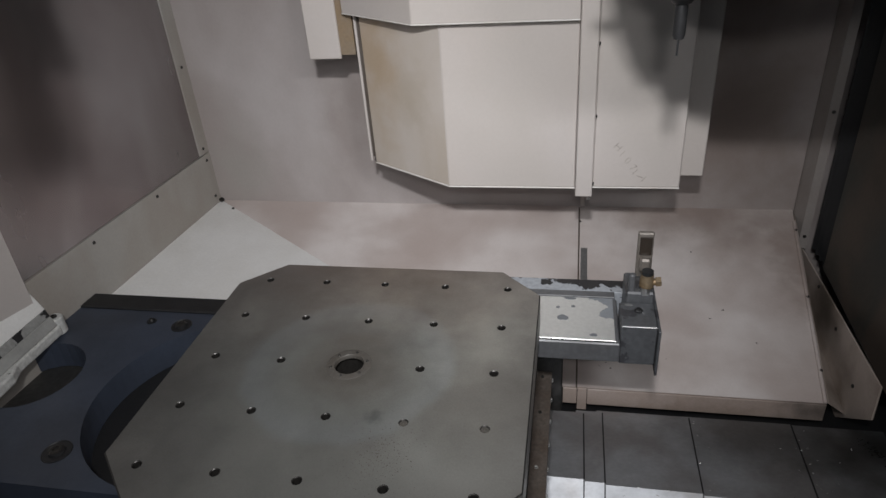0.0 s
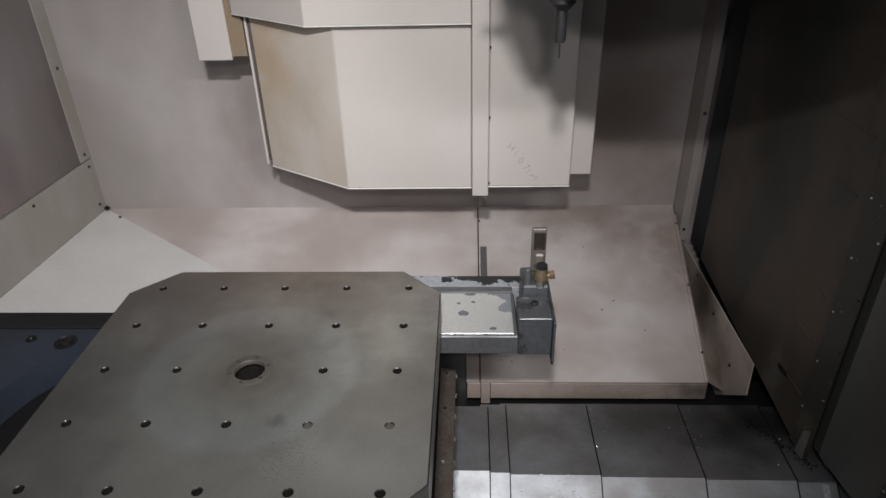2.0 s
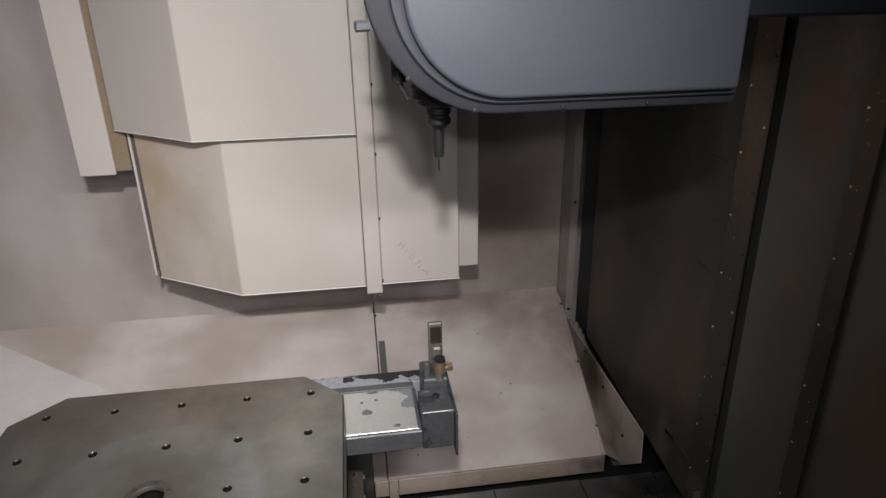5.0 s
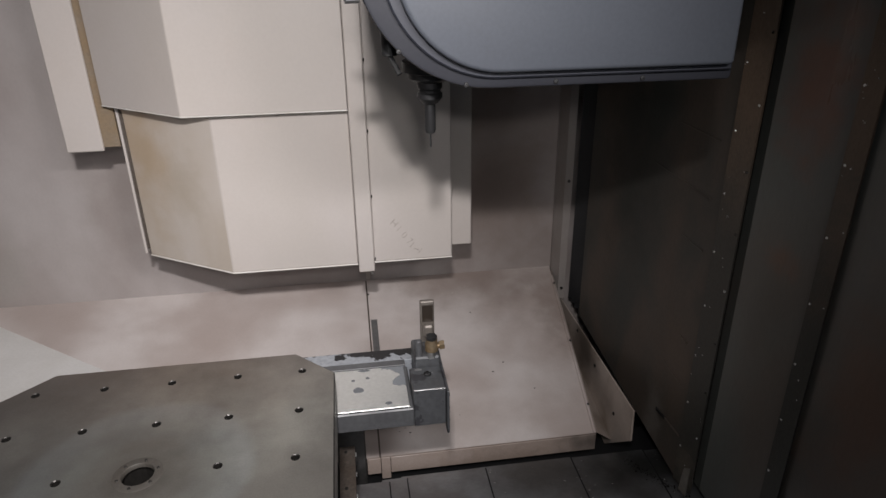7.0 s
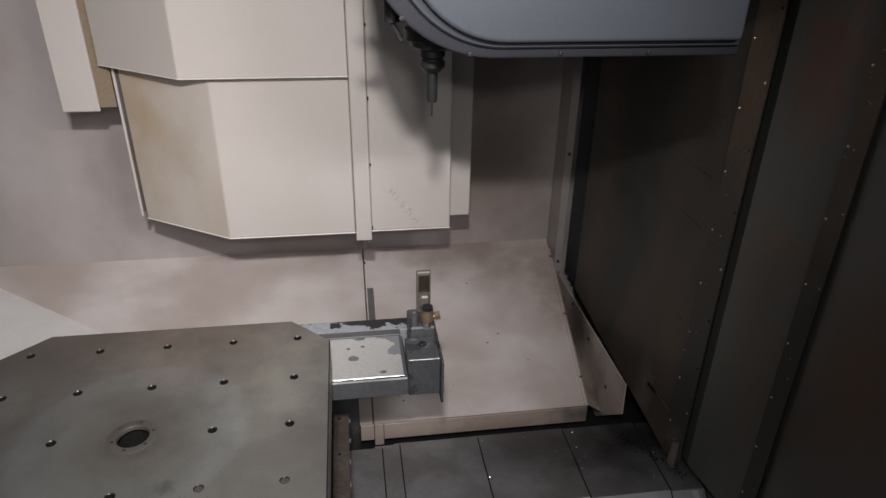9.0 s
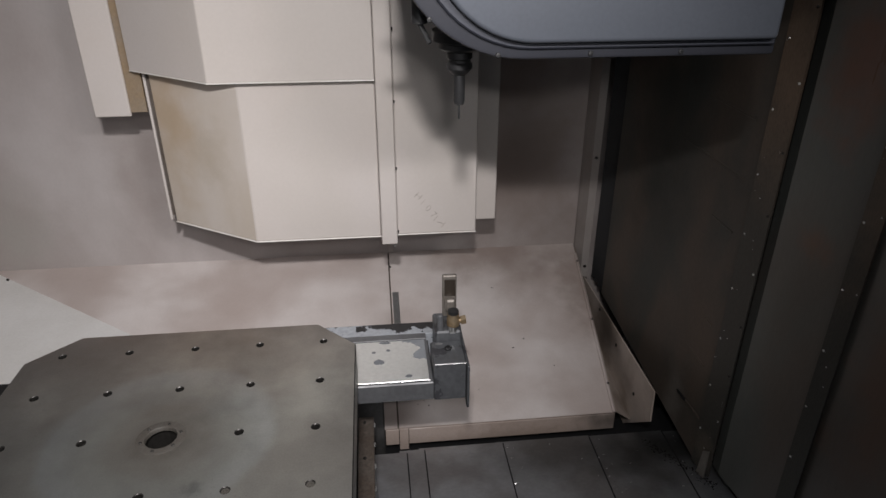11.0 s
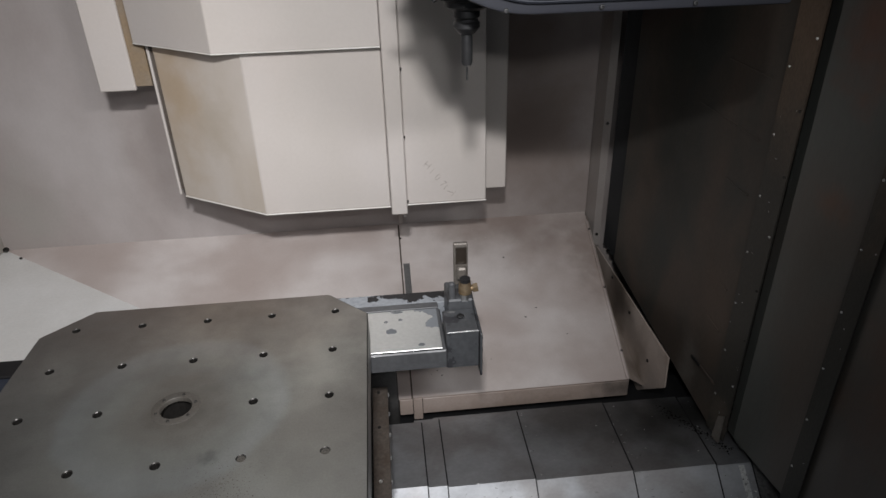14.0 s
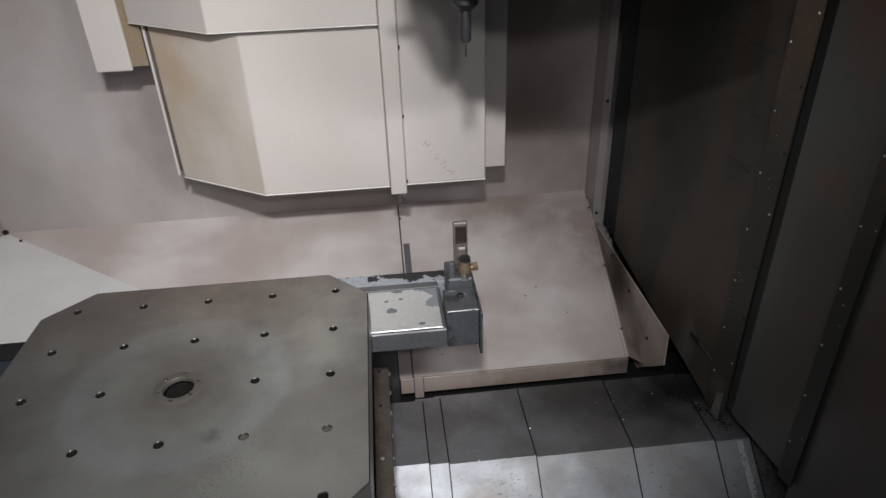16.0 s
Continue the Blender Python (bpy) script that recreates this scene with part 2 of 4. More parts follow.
def chipped(name, under, paint, scale, level, edge=0.01, rough=(0.3, 0.45), metal=(0.9, 0.0), offset=(0, 0, 0), lean=None, grit=0.4):
    """Paint that has flaked off in islands, with the metal under it."""
    mat = bpy.data.materials.new(name)
    mat.use_nodes = True
    n, l = mat.node_tree.nodes, mat.node_tree.links
    bsdf = n["Principled BSDF"]
    geo = n.new("ShaderNodeNewGeometry")
    mapping = n.new("ShaderNodeMapping")
    mapping.inputs["Location"].default_value = offset
    l.new(geo.outputs["Position"], mapping.inputs["Vector"])
    noi = n.new("ShaderNodeTexNoise")
    noi.inputs["Scale"].default_value, noi.inputs["Detail"].default_value, noi.inputs["Roughness"].default_value = scale, 4, 0.55
    l.new(mapping.outputs[0], noi.inputs["Vector"])
    cut = n.new("ShaderNodeMapRange")
    cut.inputs["From Min"].default_value, cut.inputs["From Max"].default_value = level, level + edge
    value = noi.outputs["Fac"]
    if lean:
        # more paint towards one side: a way and the place where nothing is added
        way, at = lean
        rel = n.new("ShaderNodeVectorMath")
        rel.operation, rel.inputs[1].default_value = "SUBTRACT", at
        l.new(geo.outputs["Position"], rel.inputs[0])
        dot = n.new("ShaderNodeVectorMath")
        dot.operation, dot.inputs[1].default_value = "DOT_PRODUCT", way
        l.new(rel.outputs[0], dot.inputs[0])
        plus = n.new("ShaderNodeMath")
        l.new(noi.outputs["Fac"], plus.inputs[0])
        l.new(dot.outputs["Value"], plus.inputs[1])
        value = plus.outputs[0]
    l.new(value, cut.inputs["Value"])
    fine = n.new("ShaderNodeTexNoise")
    fine.inputs["Scale"].default_value, fine.inputs["Detail"].default_value = 130, 4
    l.new(geo.outputs["Position"], fine.inputs["Vector"])
    vary = n.new("ShaderNodeMapRange")
    vary.inputs["To Min"].default_value, vary.inputs["To Max"].default_value = 1 - grit, 1 + grit
    l.new(fine.outputs["Fac"], vary.inputs["Value"])
    mix = n.new("ShaderNodeMixRGB")
    mix.inputs[1].default_value, mix.inputs[2].default_value = (*under, 1), (*paint, 1)
    l.new(cut.outputs[0], mix.inputs[0])
    mul = n.new("ShaderNodeVectorMath")
    mul.operation = "SCALE"
    l.new(mix.outputs[0], mul.inputs[0])
    l.new(vary.outputs[0], mul.inputs["Scale"])
    l.new(mul.outputs[0], bsdf.inputs["Base Color"])
    for key, (lo, hi) in (("Roughness", rough), ("Metallic", metal)):
        mr = n.new("ShaderNodeMapRange")
        mr.inputs["To Min"].default_value, mr.inputs["To Max"].default_value = lo, hi
        l.new(cut.outputs[0], mr.inputs["Value"])
        l.new(mr.outputs[0], bsdf.inputs[key])
    bp = n.new("ShaderNodeBump")
    bp.inputs["Strength"].default_value, bp.inputs["Distance"].default_value = 0.4, 0.0006
    l.new(cut.outputs[0], bp.inputs["Height"])
    l.new(bp.outputs[0], bsdf.inputs["Normal"])
    return mat


M_GREYCHIP = chipped("grey_paint_worn_to_black", (0.075, 0.078, 0.084), (0.042, 0.042, 0.047), 28, 0.56, rough=(0.4, 0.45), metal=(0.1, 0.1))
M_STEEL = pallet_steel()
M_FLAKED = chipped("bright_steel_with_grey_paint_islands", (0.70, 0.71, 0.70), (0.22, 0.235, 0.255), 24, 0.60, rough=(0.40, 0.45), metal=(0.7, 0.1), offset=(0.31, 0.74, 0), lean=((4.2, 0.3, 0), (0.332, 0.23, 0.93)), grit=0.14)
M_LEDGE = chipped("pale_paint_flaked_to_black", (0.33, 0.35, 0.38), (0.012, 0.012, 0.014), 46, 0.54, rough=(0.45, 0.5), metal=(0.0, 0.0), lean=((1.5, 12.0, 0), (0.28, 0.328, 0.93)))
M_FLAKE = material("grey_paint_flake", (0.15, 0.16, 0.175), 0.45, 0.0, 0.1, 60, 300, 0.03)
M_DULLSTEEL = material("brownish_dull_steel", (0.27, 0.245, 0.22), 0.45, 0.55, 0.12, 40.0, 240, 0.06, (0.17, 0.145, 0.125), 0.8)
M_WORN = chipped("scraped_bare_steel", (0.62, 0.63, 0.62), (0.24, 0.24, 0.24), 150, 0.54, edge=0.12, rough=(0.5, 0.5), metal=(0.2, 0.4))
M_BAND = chipped("grey_band_flaked_to_black", (0.30, 0.30, 0.29), (0.02, 0.02, 0.022), 26, 0.50, rough=(0.45, 0.5), metal=(0.0, 0.0))
M_CASTGREY = material("light_grey_casting_paint", (0.36, 0.36, 0.345), 0.5, 0.0, 0.05, 14.0, 160, 0.04, (0.26, 0.26, 0.25), 0.6)
M_PANEL = material("grey_beige_enamel", (0.43, 0.415, 0.39), 0.42, 0.0, 0.03, 4.0, 160, 0.015, (0.36, 0.335, 0.305), 0.8, spec=0.35, smoke=((0.34, 0.30, 0.26), 6.0, 0.6, (1, 1, 0.6)))
M_CASTWHITE = chipped("white_paint_flaked_to_black", (0.56, 0.56, 0.54), (0.02, 0.02, 0.022), 16, 0.60, rough=(0.45, 0.5), metal=(0.0, 0.0))
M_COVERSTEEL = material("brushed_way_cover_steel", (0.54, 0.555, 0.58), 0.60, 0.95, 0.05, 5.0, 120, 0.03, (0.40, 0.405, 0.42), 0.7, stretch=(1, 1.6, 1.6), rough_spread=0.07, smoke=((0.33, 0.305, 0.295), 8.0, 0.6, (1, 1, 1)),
                        tone_patches=(((0.95, 0.43, 0.495), 0.28, (0.050, 0.049, 0.045), 0.9, (0.9, 1.35, 1)), ((0.68, 0.45, 0.5), 0.20, (0.16, 0.155, 0.15), 0.7, (0.6, 1.1, 1)), ((0.45, 0.20, 0.46), 0.06, (0.36, 0.32, 0.30), 0.6, (0.7, 1.4, 1))))
# vertical streaks of tone stand in for reflections in the sheet
M_STAINLESS = material("dull_stainless_sheet", (0.44, 0.425, 0.43), 0.22, 0.95, 0.015, 2.2, 60, 0.004, (0.35, 0.325, 0.325), 0.8, stretch=(1.5, 1.5, 0.5), rough_spread=0.08, smoke=((0.27, 0.235, 0.24), 3.5, 0.7, (1, 1, 0.4)))
# paler foot patch: scuffs, with bounced light added to their colour
M_DARK = material("oil_darkened_sheet", (0.045, 0.047, 0.043), 0.46, 0.0, 0.06, 5.0, 110, 0.03, (0.066, 0.059, 0.052), 1.0, stretch=(1.6, 1.6, 0.8), spec=0.22, smoke=((0.095, 0.072, 0.058), 5.0, 0.65, (1, 1.4, 0.7)),
                  tone_patches=(((0.955, 0.47, 0.60), 0.09, (0.150, 0.135, 0.120), 0.7, (1, 1.6, 0.7)), ((0.975, 0.40, 0.80), 0.14, (0.105, 0.078, 0.060), 0.6, (1, 1, 0.6)), ((0.93, 0.66, 1.2), 0.16, (0.028, 0.030, 0.027), 0.7, (1, 1, 0.4))))
M_DARKGREEN = material("oil_darkened_green_grey_sheet", (0.080, 0.085, 0.078), 0.38, 0.0, 0.05, 4.0, 110, 0.02, (0.105, 0.106, 0.097), 1.0, stretch=(2, 2, 0.5), spec=0.45, smoke=((0.100, 0.078, 0.064), 4.0, 0.7, (1, 1, 0.5)),
                       tone_patches=(((1.02, 0.22, 1.42), 0.10, (0.16, 0.062, 0.035), 0.75, (1, 1, 0.5)), ((1.06, 0.0, 0.95), 0.16, (0.15, 0.075, 0.045), 0.7, (1, 1, 0.5)), ((1.02, 0.22, 1.12), 0.05, (0.14, 0.075, 0.048), 0.6, (1, 1, 1))))
M_DARKEDGE = material("worn_dark_angle_iron", (0.046, 0.046, 0.041), 0.42, 0.2, 0.14, 3.0, 130, 0.05, (0.064, 0.058, 0.050), 0.9, stretch=(3, 3, 1), spec=0.35,
                      tone_patches=(((0.985, 0.34, 1.42), 0.22, (0.17, 0.120, 0.085), 0.85, (1, 1, 0.6)), ((0.985, 0.34, 0.56), 0.06, (0.12, 0.10, 0.08), 0.7, (1, 1, 0.8)), ((1.035, 0.135, 1.4), 0.2, (0.14, 0.095, 0.065), 0.8, (1, 1, 0.5))))
# real rubber, and also the black put where gaps lie in shade
M_BLACK = material("black_rubber_and_shade", (0.014, 0.014, 0.015), 0.5, 0.0, 0.2, 8.0, 200, 0.06)
M_BLUE = material("blue_grey_enamel", (0.066, 0.073, 0.087), 0.42, 0.0, 0.05, 6.0, 220, 0.04, (0.043, 0.047, 0.058), 0.5, coat=0.1)
M_NAVY = material("dark_blue_grey_enamel", (0.020, 0.022, 0.031), 0.58, 0.0, 0.07, 8.0, 220, 0.05)
M_RIM = material("blue_grey_rim_enamel", (0.017, 0.018, 0.024), 0.6, 0.0, 0.06, 8.0, 220, 0.04)
M_CASTBLUE = material("blue_painted_casting", (0.046, 0.056, 0.080), 0.42, 0.0, 0.06, 9.0, 120, 0.05, (0.034, 0.041, 0.058), 0.7, smoke=((0.025, 0.028, 0.036), 6.0, 0.5, (1, 1, 1)))
M_GREY = material("grey_painted_bracket", (0.095, 0.098, 0.104), 0.4, 0.1, 0.12, 14.0, 140, 0.08, (0.08, 0.08, 0.085), 0.7)
M_BRIGHT = material("bare_bright_steel", (0.5, 0.5, 0.5), 0.3, 0.9, 0.1, 20.0, 160, 0.05)
M_BRASS = material("tarnished_brass", (0.30, 0.24, 0.165), 0.5, 0.7, 0.15, 30.0, 200, 0.06, (0.22, 0.13, 0.05), 0.6)
M_GUTTER = material("grimy_gutter_steel", (0.32, 0.318, 0.315), 0.45, 0.7, 0.25, 16.0, 160, 0.12, (0.07, 0.067, 0.064), 0.8)
M_FOOT = material("worn_grey_foot", (0.20, 0.185, 0.165), 0.5, 0.2, 0.15, 20.0, 160, 0.06, (0.12, 0.105, 0.09), 0.8)
M_BUSH = material("stained_bushing_steel", (0.105, 0.098, 0.088), 0.55, 0.4, 0.18, 60.0, 500, 0.08, (0.09, 0.078, 0.066), 0.8)
M_GREYMETAL = material("grey_metal", (0.24, 0.24, 0.24), 0.4, 0.5, 0.1, 20.0, 200, 0.05)
M_IRON = material("dark_cast_iron", (0.045, 0.044, 0.043), 0.5, 0.2, 0.2, 14.0, 120, 0.12, (0.03, 0.028, 0.026), 0.7)
M_RUST = material("rust_stained_steel", (0.15, 0.128, 0.112), 0.5, 0.4, 0.2, 18.0, 160, 0.1, (0.09, 0.066, 0.05), 0.8)
M_SHADE = material("dark_brown_glass", (0.03, 0.023, 0.018), 0.3, 0.0, 0.1, 20.0, 200, 0.02)
M_SCREW = material("blackened_screw", (0.05, 0.047, 0.044), 0.35, 0.6, 0.2, 40.0, 300, 0.05)
M_TOOL = material("black_oxide_tool_steel", (0.020, 0.020, 0.021), 0.5, 0.3, 0.15, 30.0, 260, 0.05)
# near-black so that holes look unlit inside; the oily swarf shares it
M_HOLE = material("near_black_holes_and_swarf", (0.012, 0.011, 0.010), 0.8, 0.0, 0.2, 40.0, 260, 0.05, spec=0.1)
M_CHIP = material("bright_aluminium_swarf", (0.80, 0.80, 0.79), 0.30, 0.9, 0.1, 60.0, 300, 0.05)
M_HALL = material("grey_sheet", (0.24, 0.235, 0.23), 0.5, 0.0, 0.06, 3.0, 90, 0.03)


# ---- mesh helpers ----
def part(name, bm, mat, parent=None, label="", smooth=False):
    """Links a bmesh as one mesh object, under parent where there is one."""
    bmesh.ops.recalc_face_normals(bm, faces=bm.faces)
    me = bpy.data.meshes.new(name)
    bm.to_mesh(me)
    bm.free()
    me.materials.append(mat)
    if smooth:
        me.polygons.foreach_set("use_smooth", [True] * len(me.polygons))
        me.set_sharp_from_angle(angle=radians(38))
    ob = new(name, me)
    if parent:
        ob.parent = parent
    if label:
        tagged(ob, label)
    return ob


def thing(name, label, category, group="", kind="", at=(0, 0, 0)):
    """An empty thing that parents its parts."""
    ob = new(name)
    ob.empty_display_size = 0.05
    ob.location = at
    return tagged(ob, label, category, group, kind)


def bevelled(bm, width, segments=1):
    if width:
        sharp = [e for e in bm.edges if len(e.link_faces) == 2 and e.calc_face_angle(0) > 0.5]
        bmesh.ops.bevel(bm, geom=sharp, offset=width, segments=segments, affect="EDGES", profile=0.5, clamp_overlap=True)
    return bm


def box(x0, x1, y0, y1, z0, z1, bevel=0.0015, segments=1):
    bm = bmesh.new()
    bmesh.ops.create_cube(bm, size=1, matrix=Matrix.LocRotScale(((x0 + x1) / 2, (y0 + y1) / 2, (z0 + z1) / 2), None, (x1 - x0, y1 - y0, z1 - z0)))
    return bevelled(bm, bevel, segments)


def prism(points, axis, lo, hi, bevel=0.0, segments=1):
    """A polygon pushed along an axis. points: (x, y) for z, (y, z) for x, (x, z) for y."""
    bm = bmesh.new()
    place = {"z": lambda a, b, c: (a, b, c), "x": lambda a, b, c: (c, a, b), "y": lambda a, b, c: (a, c, b)}[axis]
    low = [bm.verts.new(place(a, b, lo)) for a, b in points]
    high = [bm.verts.new(place(a, b, hi)) for a, b in points]
    bm.faces.new(low), bm.faces.new(high)
    for i in range(len(points)):
        j = (i + 1) % len(points)
        bm.faces.new((low[i], low[j], high[j], high[i]))
    bmesh.ops.recalc_face_normals(bm, faces=bm.faces)
    return bevelled(bm, bevel, segments)


def slab(corners, thick, toward):
    """A thin sheet: a flat polygon of 3D corners, given thickness along toward."""
    bm = bmesh.new()
    off = Vector(toward).normalized() * thick
    low = [bm.verts.new(c) for c in corners]
    high = [bm.verts.new(Vector(c) + off) for c in corners]
    bm.faces.new(low), bm.faces.new(high)
    for i in range(len(corners)):
        j = (i + 1) % len(corners)
        bm.faces.new((low[i], low[j], high[j], high[i]))
    return bm


def rod(a, b, r, seg=20, r2=None, bevel=0.0):
    bm = bmesh.new()
    a, b = Vector(a), Vector(b)
    m = Matrix.Translation((a + b) / 2) @ (b - a).to_track_quat("Z", "Y").to_matrix().to_4x4()
    bmesh.ops.create_cone(bm, cap_ends=True, segments=seg, radius1=r, radius2=r if r2 is None else r2, depth=(b - a).length, matrix=m)
    return bevelled(bm, bevel)


def lathe(profile, centre, seg=32, caps=True):
    """Rings of (radius, z) turned about a vertical axis."""
    bm = bmesh.new()
    rings = []
    for r, z in profile:
        rings.append([bm.verts.new((centre[0] + r * math.cos(2 * math.pi * k / seg), centre[1] + r * math.sin(2 * math.pi * k / seg), centre[2] + z)) for k in range(seg)])
    for a, b in zip(rings, rings[1:]):
        for k in range(seg):
            bm.faces.new((a[k], a[(k + 1) % seg], b[(k + 1) % seg], b[k]))
    if caps:
        bm.faces.new(rings[0]), bm.faces.new(rings[-1])
    return bm


def merged(*bms):
    """One bmesh out of several."""
    out = bmesh.new()
    for bm in bms:
        me = bpy.data.meshes.new("tmp")
        bm.to_mesh(me)
        bm.free()
        out.from_mesh(me)
        bpy.data.meshes.remove(me)
    return out


SCREW_MESH = {}


def screw(parent, at, facing, r=0.0045, mat=None):
    """A button-head screw under parent, at a point, its head facing outwards."""
    mat = mat or M_SCREW
    key = (round(r, 5), mat.name)
    if key not in SCREW_MESH:
        bm = bmesh.new()
        rings = []
        for rr, z in ((1.0, 0.0), (1.0, 0.35), (0.8, 0.62), (0.45, 0.68), (0.38, 0.25)):
            rings.append([bm.verts.new((rr * r * math.cos(math.pi * k / 4), rr * r * math.sin(math.pi * k / 4), z * r)) for k in range(8)])
        for a, b in zip(rings, rings[1:]):
            for k in range(8):
                bm.faces.new((a[k], a[(k + 1) % 8], b[(k + 1) % 8], b[k]))
        bm.faces.new(rings[-1])
        bmesh.ops.recalc_face_normals(bm, faces=bm.faces)
        me = bpy.data.meshes.new("screw")
        bm.to_mesh(me)
        bm.free()
        me.materials.append(mat)
        SCREW_MESH[key] = me
    ob = new("screw", SCREW_MESH[key])
    ob.parent = parent
    ob.matrix_basis = Matrix.Translation(at) @ Vector(facing).to_track_quat("Z", "Y").to_matrix().to_4x4()
    return ob


# ---- the enclosure ----
TOP = 2.35


def slope_z(y):
    return 0.748 - 0.396 * (1.0 - y)


def left_x(y):
    return -0.752 - 0.062 * (1.0 - y)


def enclosure():
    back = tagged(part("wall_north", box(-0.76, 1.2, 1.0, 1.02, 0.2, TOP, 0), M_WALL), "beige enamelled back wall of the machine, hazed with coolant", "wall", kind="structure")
    # left wall: low panel, dull stainless sheet above it, strips at both ends
    left = thing("wall_west", "side wall with a dull stainless sheet above a beige panel", "wall", kind="structure")
    out = (-1, 0.06, 0)
    part("low_panel", slab([(left_x(1.0), 1.0, 0.70), (left_x(-1.2), -1.2, 0.70), (left_x(-1.2), -1.2, 0.905), (left_x(1.0), 1.0, 0.905)], 0.02, out), M_PANEL, left, "beige enamelled panel")
    part("corner_strip", slab([(left_x(1.0), 1.0, 0.909), (left_x(0.955), 0.955, 0.909), (left_x(0.955), 0.955, TOP), (left_x(1.0), 1.0, TOP)], 0.02, out), M_PANEL, left)
    part("sheet", slab([(left_x(0.955) - 0.004, 0.955, 0.907), (left_x(0.28) - 0.004, 0.28, 0.907), (left_x(0.28) - 0.004, 0.28, TOP), (left_x(0.955) - 0.004, 0.955, TOP)], 0.02, out), M_STAINLESS, left, "dull stainless sheet")
    part("post", slab([(left_x(0.28) + 0.012, 0.279, 0.76), (left_x(-1.2), -1.2, 0.76), (left_x(-1.2), -1.2, TOP), (left_x(0.28) + 0.012, 0.279, TOP)], 0.03, out), M_COVER, left)
    for y in (0.978, 0.735, 0.49):
        screw(left, (left_x(y), y, 0.888), (1, 0, 0))
    for y, z in ((0.975, 0.925), (0.975, 1.16), (0.975, 1.40), (0.975, 0.775)):
        screw(left, (left_x(y), y, z), (1, 0, 0))
    screw(left, (-0.742, 0.985, 0.756), (0.3, -0.4, 1), 0.008)
    screw(left, (-0.70, 0.965, 0.738), (0.2, -0.3, 1), 0.004)
    # closing walls out of view; roof stops short for light, grey limits bounce
    tagged(part("wall_east", slab([(1.2, 1.0, 0.2), (1.2, -1.2, 0.2), (1.2, -1.2, TOP), (1.2, 1.0, TOP)], 0.02, (1, 0, 0)), M_DARK), "plain dark side wall of the machine", "wall", kind="structure")
    front = thing("wall_south", "front wall of the machine round an open doorway", "wall", kind="structure")
    part("low_panel", box(-0.9, 1.2, -1.24, -1.2, 0.2, 0.85, 0), M_HALL, front)
    part("side_panel", box(-0.9, -0.35, -1.24, -1.2, 0.85, 2.0, 0), M_HALL, front)
    part("side_panel", box(0.95, 1.2, -1.24, -1.2, 0.85, 2.0, 0), M_HALL, front)
    tagged(part("ceiling", box(-0.9, 1.22, -0.30, 1.02, TOP, TOP + 0.02, 0), M_HALL), "plain grey roof of the machine", "ceiling", kind="structure")
    tagged(part("floor", box(-0.9, 1.22, -1.24, 1.02, 0.18, 0.2, 0), M_BLACK), "dark sump floor under the machine covers", "floor", kind="structure")


enclosure()


def chip_chute():
    """The sloping sheets at the foot of the back and left walls."""
    ch = thing("chip_chute", "beige sloping chip chute along the back wall, speckled with chips", "chute", kind="structure")
    yb = 0.492
    # where the hip between the two slopes reaches the front edge
    k = (1.0 - yb) / 0.209
    xh = -0.752 + 0.39 * k
    back = [(-0.752, 1.0, slope_z(1.0)), (0.864, 1.0, slope_z(1.0)), (0.838, yb, slope_z(yb)), (xh, yb, slope_z(yb))]
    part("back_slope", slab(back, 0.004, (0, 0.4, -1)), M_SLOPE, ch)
    zl = 0.748
    part("side_slope", slab([(-0.752, 1.0, zl), (xh, yb, slope_z(yb)), (xh, 0.40, slope_z(yb)), (left_x(0.40), 0.40, zl)], 0.004, (-0.2, 0, -1)), M_WHITE, ch, "white enamelled slope")
    # seam strip down the slope and up the wall, and the front lip
    x0, x1 = 0.322, 0.343
    part("seam_strip", slab([(x0, 0.995, slope_z(0.995) + 0.003), (x1, 0.995, slope_z(0.995) + 0.003), (x1, 0.487, slope_z(0.487) + 0.003), (x0, 0.487, slope_z(0.487) + 0.003)], 0.003, (0, 0.4, -1)), M_SLOPE, ch)
    part("seam_gap", slab([(x0 - 0.004, 0.995, slope_z(0.995) + 0.0012), (x0, 0.995, slope_z(0.995) + 0.0012), (x0, 0.487, slope_z(0.487) + 0.0012), (x0 - 0.004, 0.487, slope_z(0.487) + 0.0012)], 0.001, (0, 0.4, -1)), M_RUST, ch)
    part("bare_strip", slab([(x0 + 0.003, 0.86, slope_z(0.86) + 0.0045), (x1 - 0.001, 0.86, slope_z(0.86) + 0.0045), (x1 - 0.001, 0.66, slope_z(0.66) + 0.0045), (x0 + 0.003, 0.66, slope_z(0.66) + 0.0045)], 0.002, (0, 0.4, -1)), M_GREYMETAL, ch, "bare grey metal strip")
    for y in (0.94, 0.70):
        screw(ch, (x0 + 0.001, y, slope_z(y) + 0.008), (0, -0.4, 1), 0.003)
    part("seam_cap", box(x0, x1, 0.483, 0.489, 0.488, slope_z(0.487) + 0.006, 0.001), M_TRIM, ch)
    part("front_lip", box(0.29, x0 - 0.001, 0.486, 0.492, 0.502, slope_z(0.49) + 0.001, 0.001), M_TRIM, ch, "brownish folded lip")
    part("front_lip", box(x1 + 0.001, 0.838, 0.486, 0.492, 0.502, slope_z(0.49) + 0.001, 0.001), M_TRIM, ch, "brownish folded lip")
    part("side_bead", rod((0.860, 0.96, slope_z(0.96) + 0.003), (0.836, 0.49, slope_z(0.49) + 0.003), 0.004, 10), M_SLOPE, ch, smooth=True)
    for y in (0.93, 0.74, 0.56):
        screw(ch, (0.838 + 0.0475 * (y - 0.49), y, slope_z(y) + 0.006), (-0.3, -0.4, 1), 0.0035)
    return ch


